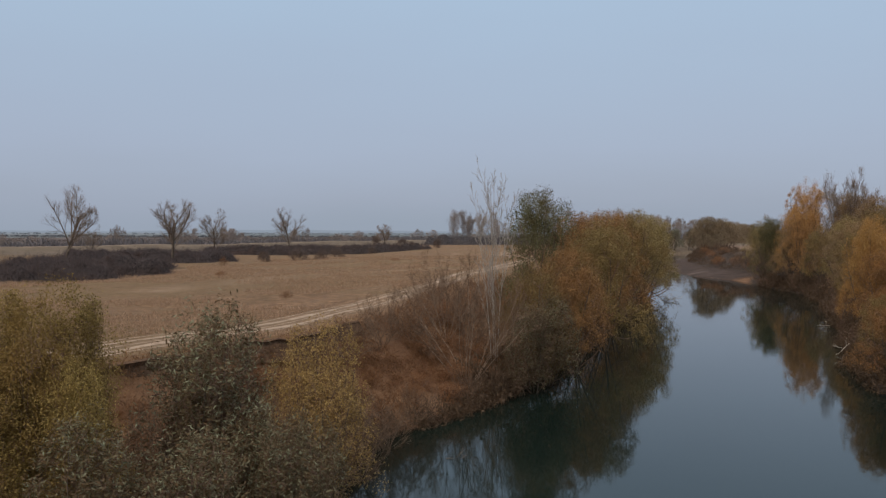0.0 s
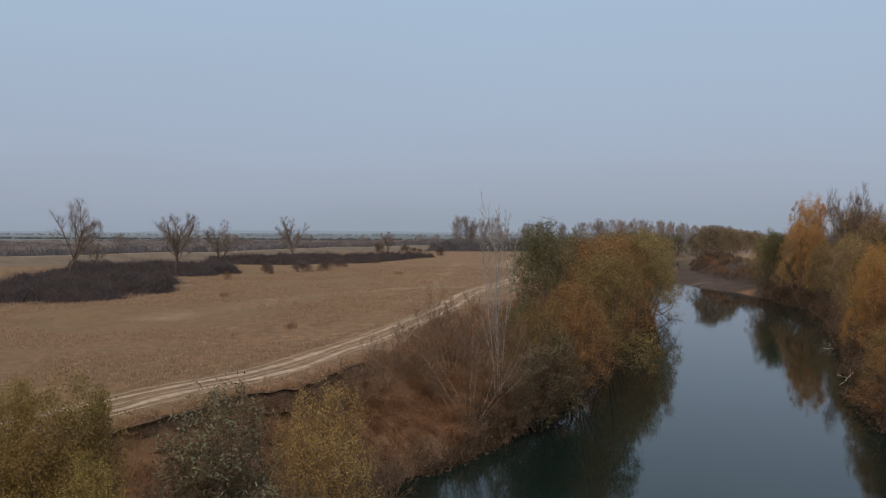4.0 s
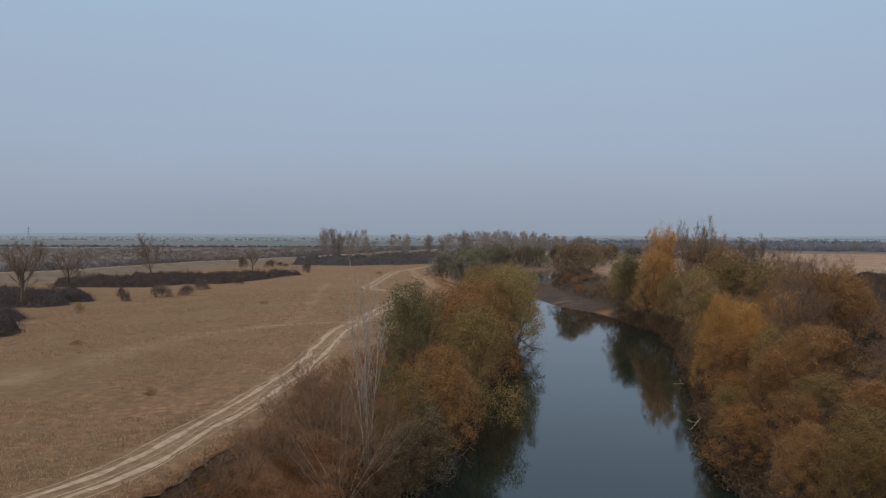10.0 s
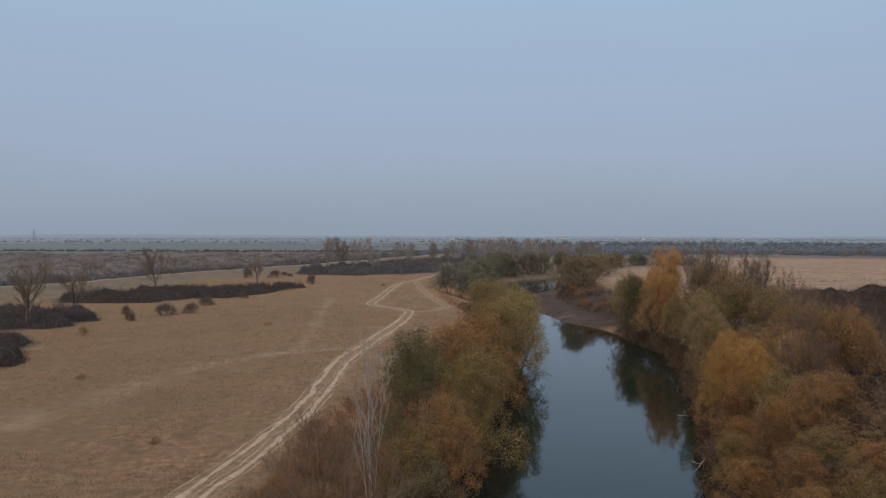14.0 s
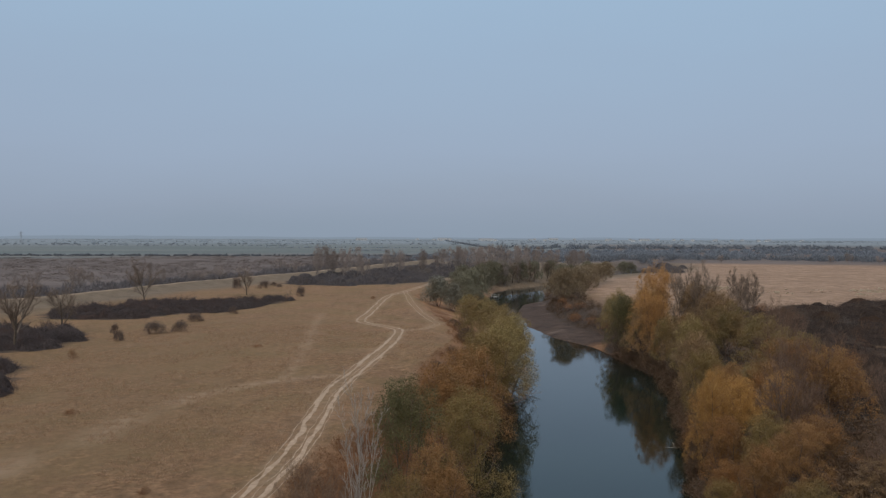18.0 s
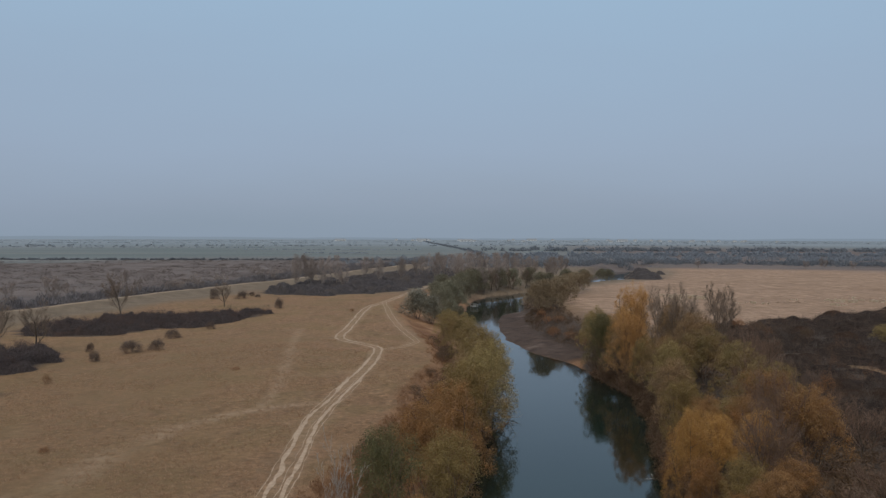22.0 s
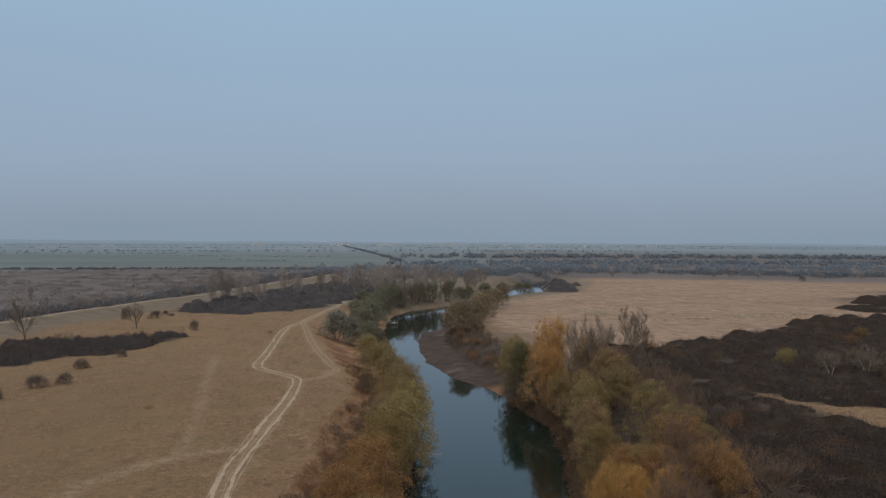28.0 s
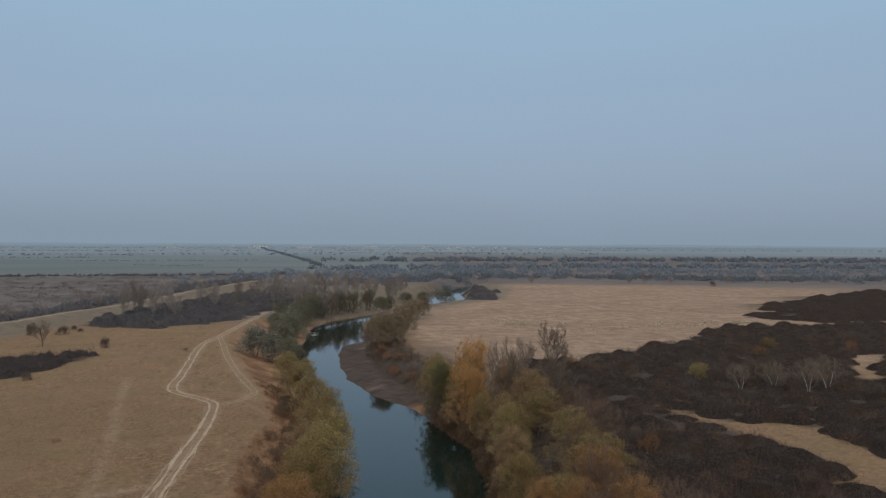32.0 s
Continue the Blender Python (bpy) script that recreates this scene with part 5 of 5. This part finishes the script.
M_SCRUBS = [leafy("scrub_twigs_" + k, a, b, c, 0.15) for k, a, b, c in (
    ("brown", (0.060, 0.042, 0.033), (0.135, 0.098, 0.078), (0.11, 0.07, 0.05)), ("grey", (0.075, 0.062, 0.055), (0.17, 0.14, 0.122), (0.13, 0.10, 0.08)),
    ("rust", (0.075, 0.042, 0.026), (0.165, 0.092, 0.056), (0.14, 0.08, 0.05)), ("dark", (0.040, 0.030, 0.026), (0.085, 0.065, 0.056), (0.07, 0.05, 0.04)))]
for mat, count, name in zip(M_SCRUBS, (420, 300, 200, 420), ("brown", "grey-brown", "rusty", "dark")):
    x, y = scatter(rng, SCRUB, count * 2)
    ok = ~inside(GLADE, x, y) & ~inside(GLADE_B, x, y) & (np.hypot(x, y) < 400)
    mass("scrub", [(a, b, 1.5 + 1.6 * rng.random(), 2.6 + 1.9 * rng.random()) for a, b in zip(x[ok], y[ok])], P_BUSH, mat, name + " leafless bushes rising out of dense scrub", "scrub")
canopy("scrub", SCRUB_N, 1900, 4.2, 4.0, 1.5, 24000, M_DUSK, M_BRUSHD, "dense dark scrub running out into the meadow", "scrub")
for poly, n, h in ((THICKET_A, 260, 4.6), (THICKET_B, 260, 4.2), (THICKET_C, 420, 4.2)):
    x, y = scatter(rng, poly, n, 15)
    mass("thicket", [(a, b, 1.3 + rng.random(), h * (0.4 + 0.6 * rng.random())) for a, b in zip(x, y)], P_BUSH, M_THORN, "dark leafless blackthorn bushes in the thicket", "thicket")
    canopy("thicket", poly, n, 2.0, 0.85 * h, 0.6, 30000, M_THORN, M_BRUSHT, "dark leafless blackthorn thicket in the dry meadow", "thicket", (), 15, (11, 12))
canopy("thicket", [(130, 522), (142, 508), (154, 520), (174, 590), (178, 640), (168, 660), (162, 604), (150, 560)], 190, 3.4, 4.4, 1.2, 9000, M_HEDGE, M_BRUSHH, "dark brush along the far river bend", "thicket", (), 7)
canopy("hedge", HEDGE, 1500, 3.0, 5.6, 1.2, 40000, M_HEDGE, M_BRUSHH, "dark bushy hedge belt between meadow and dyke", "hedge")

# dry grass tufts on the meadow, brush on the bank
n = 36000
y = 30 + 190 * rng.random(n) ** 1.5
x = -75 + (np.minimum(edge_x(y) + 1.0, 0) + 75) * rng.random(n)
ok = (far_from(TRACK, x, y)[0] > 1.9) & (vnoise(x, y, 7, 3) > 0.40)
mass("dry_grass", [(a, b, 0.2 + 0.34 * rng.random(), 0.12 + 0.24 * rng.random()) for a, b in zip(x[ok], y[ok])], P_GRASS, M_STRAW, "short dry tan grass tufts over the meadow", "grass", 0.02)
n = 4300
y = np.concatenate([22 + 215 * rng.random(n - 2000) ** 1.2, 28 + 45 * rng.random(2000)])
s = 0.08 + 0.95 * rng.random(n)
x = left_x(y) * (1 - s) + edge_x(y) * s
bare = (y < 64) & (vnoise(x, y, 5, 15) > 0.7)
x, y = x[~bare], y[~bare]
mass("bank_brush", [(a, b, 0.3 + (0.35 if b < 75 else 0.7) * rng.random(), (0.25 if b < 75 else 0.5) + (0.6 if b < 75 else 0.8) * rng.random()) for a, b in zip(x, y)], P_LOW, M_RUST, "matted rust-brown brush covering the river bank", "brush")
n = 1000
y = 25 + 400 * rng.random(n)
x = right_x(y) + bar_width(y) + 0.5 + 14 * rng.random(n)
y2 = 25 + 175 * rng.random(700)
x, y = np.concatenate([x, right_x(y2) - 0.6 + 2.2 * rng.random(700)]), np.concatenate([y, y2])
mass("bank_brush", [(a, b, 0.7 + 0.8 * rng.random(), 0.8 + 1.4 * rng.random()) for a, b in zip(x, y)], P_LOW, M_DUSTY, "matted brown undergrowth along the far bank", "brush")

y = 24 + 125 * rng.random(1500)
x = left_x(y) + 0.4 - (1.5 + 1.6 * (y > 58)) * rng.random(1500) ** 1.5
mass("bank_brush", [(a, b, 0.45 + (0.5 if b < 58 else 0.8) * rng.random(), (0.5 if b < 58 else 0.9) + (0.8 if b < 58 else 1.6) * rng.random()) for a, b in zip(x, y)], P_LOW, M_DUSTY, "brown brush hanging over the water's edge", "brush")

x, y = scatter(rng, [(30, 40), (29, 66), (34, 82), (40, 104), (46, 130), (60, 130), (62, 40)], 520)
mass("scrub", [(a, b, 1.4 + rng.random() * 1.2, 1.2 + 1.6 * float(vnoise(a, b, 9, 4)) + 0.5 * rng.random()) for a, b in zip(x, y)], P_TWIG, M_DUSTY, "dark brown twiggy undergrowth behind the far bank", "scrub")

# pale clumps strewn over the meadow across the river, in place of grazing sheep
n = 1100
x = 112 + 115 * rng.random(n)
y = np.interp(x, [112, 125, 133, 152, 183, 230], [372, 366, 350, 333, 341, 350]) + rng.normal(0, 8, n)
ok = vnoise(x, y, 9, 18) > 0.45
x, y = x[ok], y[ok]
mass("tussocks", [(a, b, 0.35 + 0.5 * rng.random(), 0.4 + 0.45 * rng.random()) for a, b in zip(x, y)], P_FAR, M_FLOCK, "pale clumps standing in for a flock of sheep on the meadow", "tussocks", 0.02)

x, y = [], []
for a, b, r in ((152, 338, 3), (182, 344, 4), (126, 360, 3), (205, 352, 3), (230, 420, 6), (176, 470, 6), (140, 400, 4), (262, 440, 7)):
    x += list(a + rng.normal(0, 1.6 * r, 14))
    y += list(b + rng.normal(0, 0.8 * r, 14))
mass("weeds", [(a, b, 0.5 + 0.7 * rng.random(), 0.3 + 0.4 * rng.random()) for a, b in zip(x, y)], P_LOW, M_DUSTY, "low dark weeds scattered over the pale meadow", "weeds")

# scrubby plain beyond the dyke
n = 5200
y = 150 + 850 * rng.random(n)
x = np.interp(y, [p[1] for p in DYKE], [p[0] for p in DYKE]) - 14 - 520 * rng.random(n) ** 1.5
ok = (vnoise(x, y, 60, 6) > 0.3) & (np.hypot(x, y) < 930)
mass("scrub", [(a, b, 2.5 + 3.5 * rng.random(), 0.7 + 1.3 * rng.random()) for a, b in zip(x[ok], y[ok])], P_LOW, M_GREYW, "patchy brown scrub on the plain beyond the dyke", "scrub")
n = 1500
y = 120 + 780 * rng.random(n) ** 1.2
x = np.interp(y, [p[1] for p in DYKE], [p[0] for p in DYKE]) - 12 - 22 * rng.random(n)
mass("hedge", [(a, b, 2.2 + 1.5 * rng.random(), (1.2 + 3.4 * rng.random() ** 2) * (0.4 + 1.1 * float(vnoise(a, b, 40, 17)))) for a, b in zip(x, y)], P_BRUSH, M_HEDGE, "dark hedge along the outer foot of the dyke", "hedge")


P_FARW = [clump_proto(450 + i, 60, 1.0, 0.34, 0.22, 0.4, 20) for i in range(4)]


def wood_line(line, count, spread, tall, mat, label, protos=None):
    q, _ = along(line, 10)
    k = rng.integers(0, len(q), count)
    x, y = q[k, 0] + rng.normal(0, spread, count), q[k, 1] + rng.normal(0, spread, count)
    mass("woodland", [(a, b, tall * (0.5 + 0.4 * rng.random()), tall * (0.45 + 0.35 * rng.random())) for a, b in zip(x, y)], protos or P_FAR, mat, label, "woodland")


# far woods and hedgerows, their base colours lifted to imitate haze
wood_line([(60, 700), (120, 760), (200, 820), (330, 800), (480, 720), (640, 700), (900, 640)], 640, 22, 7, M_FARW, "belt of leafless woods in haze-grey colour behind the meadow", P_FARW)
wood_line([(0, 800), (100, 900), (260, 950), (420, 930), (700, 860), (1100, 760)], 640, 45, 8, M_FARW, "leafless woodland in haze-grey colour on the plain", P_FARW)
wood_line([(100, 1060), (300, 1120), (600, 1100), (1000, 1000), (1500, 900)], 600, 40, 9, M_FARW, "leafless woodland in haze-grey colour far out on the plain")
wood_line([(200, 1500), (700, 1450), (1300, 1300), (2000, 1200)], 600, 60, 10, M_FARW, "woods in haze-grey colour far out on the plain")
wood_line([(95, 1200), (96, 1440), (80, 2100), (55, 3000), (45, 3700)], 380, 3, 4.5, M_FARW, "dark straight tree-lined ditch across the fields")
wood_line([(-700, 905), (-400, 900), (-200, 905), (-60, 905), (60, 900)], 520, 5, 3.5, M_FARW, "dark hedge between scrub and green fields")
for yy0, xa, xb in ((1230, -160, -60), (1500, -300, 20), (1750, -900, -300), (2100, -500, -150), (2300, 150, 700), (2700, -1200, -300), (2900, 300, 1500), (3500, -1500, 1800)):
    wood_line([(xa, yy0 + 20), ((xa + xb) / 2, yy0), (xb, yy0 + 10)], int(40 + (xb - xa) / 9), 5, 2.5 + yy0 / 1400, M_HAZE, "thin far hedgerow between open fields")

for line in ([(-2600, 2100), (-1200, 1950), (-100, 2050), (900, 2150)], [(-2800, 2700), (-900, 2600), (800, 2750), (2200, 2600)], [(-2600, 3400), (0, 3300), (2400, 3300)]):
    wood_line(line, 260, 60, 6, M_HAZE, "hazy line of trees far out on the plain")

# ---- driftwood, landing, far buildings ----
def part(name, bm, mat, parent, label=""):
    me = bpy.data.meshes.new(name)
    bm.to_mesh(me)
    bm.free()
    me.materials.append(mat)
    ob = new(name, me)
    ob.parent = parent
    return tagged(ob, label)


def box(bm, sx, sy, sz, m):
    made = bmesh.ops.create_cube(bm, size=1.0, matrix=m @ Matrix.Diagonal((sx, sy, sz, 1)))
    return made["verts"]


def plain(name, dark, light, scale=2.0, rough=0.85):
    m, n, l, b = material(name, rough)
    l.new(mixed(n, l, cloudy(n, l, scale, 5), dark, light), b.inputs["Base Color"])
    return m


M_DEAD = barky("driftwood", (0.30, 0.25, 0.20), (0.55, 0.49, 0.41), 4.0)
M_PLASTER = plain("white_plaster", (0.45, 0.45, 0.44), (0.62, 0.61, 0.6), 0.4)
M_TILE = plain("roof_tiles", (0.20, 0.21, 0.22), (0.27, 0.28, 0.29), 0.6)
M_STEEL = plain("galvanised_steel", (0.22, 0.23, 0.24), (0.34, 0.35, 0.36), 2.0, 0.5)
M_PLANK = plain("weathered_planks", (0.28, 0.26, 0.23), (0.48, 0.46, 0.42), 3.0)
M_PANE = plain("dark_pane", (0.03, 0.035, 0.04), (0.05, 0.055, 0.06), 2.0, 0.2)


def driftwood(name, seed, x, y, z, length, turn, tilt, label, mat, kids=(6, 4)):
    """A fallen limb with its side branches, lying in the water."""
    rng = np.random.default_rng(seed)
    spec = dict(SPRAY, depth=0, lift=(0.0, 0.03, 0.02), girth=0.02, thin=0.012, hidden=False)
    wood, tips = [Wood() for _ in range(5)], []
    way = np.array([math.cos(radians(turn)), math.sin(radians(turn)), math.tan(radians(tilt))])
    way = way / np.linalg.norm(way)
    grow(rng, wood, (0, 0, 0), way, length, length * 0.02, 0, dict(spec, leafy=0), tips)
    ob = new(name)
    new("stem", wood[0].mesh("stem", mat)).parent = ob
    for k in range(kids[0]):
        at, d = tips[k % len(tips)]
        out = d * 0.6 + rng.normal(0, 0.6, 3) + np.array([0, 0, 0.15])
        limb = [Wood() for _ in range(5)]
        grow(rng, limb, at, out / np.linalg.norm(out), length * (0.25 + 0.2 * rng.random()), length * 0.009, 1, dict(spec, depth=2, leafy=0), [])
        both = Wood()
        for w in limb:
            n0 = len(both.v)
            both.v += w.v
            both.f += [tuple(i + n0 for i in f) for f in w.f]
        new("branch", both.mesh("branch", mat)).parent = ob
    ob.matrix_basis = pose(x, y, z)
    return tagged(ob, label, "driftwood")


driftwood("fallen_branch", 2, 25.2, 58.5, -5.9, 2.0, 160, 10, "bleached fallen branch at the foot of the bank", M_DEAD, (4, 3))
driftwood("fallen_branch", 3, 24.6, 53.0, -5.8, 1.7, 140, 20, "bleached forked branch at the waterline", M_DEAD, (4, 2))
driftwood("sunken_tree", 4, 15.6, 152.0, -6.1, 3.2, -20, 5, "fallen tree lying half sunk off the bank", M_DEAD, (8, 5))
driftwood("sunken_tree", 5, 14.6, 147.5, -6.1, 2.6, -8, 5, "fallen limb lying half sunk off the bank", M_TWIGG, (7, 4))
driftwood("sunken_tree", 6, 16.2, 157.0, -6.1, 2.6, -35, 5, "fallen limb lying half sunk off the bank", M_TWIGG, (7, 4))
driftwood("floating_twigs", 7, -6.2, 43.6, -6.0, 1.3, 15, 2, "raft of drifted twigs floating near the bank", M_TWIGG, (5, 3))
driftwood("fallen_branch", 8, 33.0, 113.5, -5.9, 1.8, 190, 6, "pale branch trailing in the water", M_DEAD, (3, 2))
driftwood("fallen_branch", 9, 27.5, 88.0, -5.0, 2.6, 230, -12, "pale broken branch hanging to the water", M_DEAD, (2, 2))

# clods of eroded earth along the top of the near bank
rng = np.random.default_rng(77)
for k in range(26):
    y = 40 + 1.8 * k + rng.random()
    x = float(edge_x(y)) + 0.6 + rng.random() * 1.2
    bm = bmesh.new()
    bmesh.ops.create_icosphere(bm, subdivisions=2, radius=0.14 + 0.2 * rng.random())
    for v in bm.verts:
        v.co *= 0.75 + 0.5 * noise.noise(v.co * 2.3 + Vector((k * 3.1, 0, 0)))
        v.co.z *= 0.6
    me = bpy.data.meshes.new("earth_clod")
    bm.to_mesh(me)
    bm.free()
    me.materials.append(M_GROUND)
    me.attributes.new("bank", "FLOAT", "POINT").data.foreach_set("value", np.ones(len(me.vertices), np.float32))
    clod = tagged(new("earth_clod", me), "crumbled clod of earth below the eroded bank edge", "earth", "eroded bank clods")
    clod.matrix_basis = pose(x, y, float(gz(x, y)) - 0.02, 0, 0, 50 * k)


def landing(x, y, turn):
    """A small fishing stage: deck boards, posts and a rail."""
    ob = new("fishing_stage")
    for k in range(9):
        bm = bmesh.new()
        box(bm, 0.26, 2.6, 0.05, pose(-1.2 + 0.3 * k, 0, 1.25))
        part("plank", bm, M_PLANK, ob)
    for px in (-1.3, 1.3):
        for py in (-1.1, 1.1):
            bm = bmesh.new()
            bmesh.ops.create_cone(bm, cap_ends=True, segments=8, radius1=0.08, radius2=0.07, depth=3.2, matrix=pose(px, py, 0.7))
            part("post", bm, M_PLANK, ob)
    for py in (-1.1, 1.1):
        bm = bmesh.new()
        box(bm, 2.7, 0.08, 0.10, pose(0, py, 2.2))
        part("rail", bm, M_PLANK, ob)
    ob.matrix_basis = pose(x, y, -6.6, 0, 0, turn)
    return tagged(ob, "small grey plank fishing stage on posts in the water", "fishing stage")


landing(27.6, 385, 30)


def house(long, wide, tall):
    """A plain far house: walls, gabled roof, windows and a door."""
    ob = new("house")
    bm = bmesh.new()
    box(bm, long, wide, tall, pose(0, 0, tall / 2))
    part("wall", bm, M_PLASTER, ob)
    bm = bmesh.new()
    v = [bm.verts.new(c) for c in ((-long / 2 - 0.4, -wide / 2 - 0.4, tall), (long / 2 + 0.4, -wide / 2 - 0.4, tall), (long / 2 + 0.4, wide / 2 + 0.4, tall), (-long / 2 - 0.4, wide / 2 + 0.4, tall), (-long / 2 - 0.4, 0, tall + wide * 0.4), (long / 2 + 0.4, 0, tall + wide * 0.4))]
    for f in ((0, 1, 5, 4), (2, 3, 4, 5), (0, 4, 3), (1, 2, 5), (3, 2, 1, 0)):
        bm.faces.new([v[i] for i in f])
    part("roof", bm, M_TILE, ob)
    for k in range(3):
        bm = bmesh.new()
        box(bm, long * 0.12, 0.1, tall * 0.4, pose(long * (-0.3 + 0.3 * k), -wide / 2 - 0.02, tall * 0.55))
        part("window", bm, M_PANE, ob)
    return ob


rng = np.random.default_rng(91)
proto_house = house(14, 9, 4.5)
proto_barn = house(46, 14, 5)
first = True
for k in range(34):
    d = 3300 + 1100 * rng.random()
    a = radians(-6 + 30 * rng.random() ** 0.9)
    m = pose(d * math.sin(a), d * math.cos(a), -0.2, 0, 0, rng.random() * 60 - 30)
    ob = proto_house if k == 0 else copy_thing(proto_house, m)
    ob.matrix_basis = m
    tagged(ob, "small white house with a tiled roof on the horizon", "house", "far village")
for k, (d, a) in enumerate(((3900, 0.5), (3500, 3.5), (4100, 8.0), (3700, 14.0), (3600, -5.0))):
    m = pose(d * math.sin(radians(a)), d * math.cos(radians(a)), -0.2, 0, 0, 8 * k - 12)
    ob = proto_barn if k == 0 else copy_thing(proto_barn, m)
    ob.matrix_basis = m
    tagged(ob, "long white farm building on the horizon", "building", "far farms")


def pylon(x, y, tall):
    ob = new("power_pylon")
    for sx in (-1, 1):
        for sy in (-1, 1):
            w = Wood()
            w.tube([np.array((sx * 3.0, sy * 3.0, -0.5)), np.array((sx * 1.0, sy * 1.0, tall * 0.6)), np.array((sx * 0.4, sy * 0.4, tall))], [0.3, 0.25, 0.2], 4)
            new("leg", w.mesh("leg", M_STEEL)).parent = ob
    for z, s in ((0.62, 7), (0.78, 9), (0.92, 6)):
        bm = bmesh.new()
        box(bm, 2 * s, 0.5, 0.5, pose(0, 0, tall * z))
        part("crossarm", bm, M_STEEL, ob)
    ob.matrix_basis = pose(x, y, 0)
    return tagged(ob, "grey steel lattice power pylon on the plain", "power pylon")


pylon(-1020, 2080, 30)
pylon(-1500, 2500, 30)


def distance_band():
    """Low wooded rises at the edge of sight, all round, glowing flatly in haze colour."""
    m = bpy.data.materials.new("far_haze")
    m.use_nodes = True
    n, l = m.node_tree.nodes, m.node_tree.links
    n.clear()
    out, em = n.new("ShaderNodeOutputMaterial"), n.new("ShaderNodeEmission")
    # emission stands in for the haze that veils the rises
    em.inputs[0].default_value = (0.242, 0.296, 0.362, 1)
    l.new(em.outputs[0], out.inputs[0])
    a = np.radians(np.arange(0, 360, 0.25))
    r = 4780.0
    h = 3 + 9 * vnoise(np.degrees(a) * 1.0, a * 0, 5, 3) + 4 * vnoise(np.degrees(a), a * 0, 1.1, 5) + 16 * smooth(330, 336, np.degrees(a)) * smooth(354, 344, np.degrees(a)) * 0.5
    v = np.concatenate([np.stack([r * np.sin(a), r * np.cos(a), a * 0 - 20], -1), np.stack([r * np.sin(a), r * np.cos(a), h], -1)])
    n0 = len(a)
    i = np.arange(n0)
    j = (i + 1) % n0
    return tagged(new("backdrop", sheet_mesh("backdrop", v, np.stack([i, j, j + n0, i + n0], -1), m)), "low rises along the horizon, glowing in blue-grey haze colour", "backdrop", kind="structure")


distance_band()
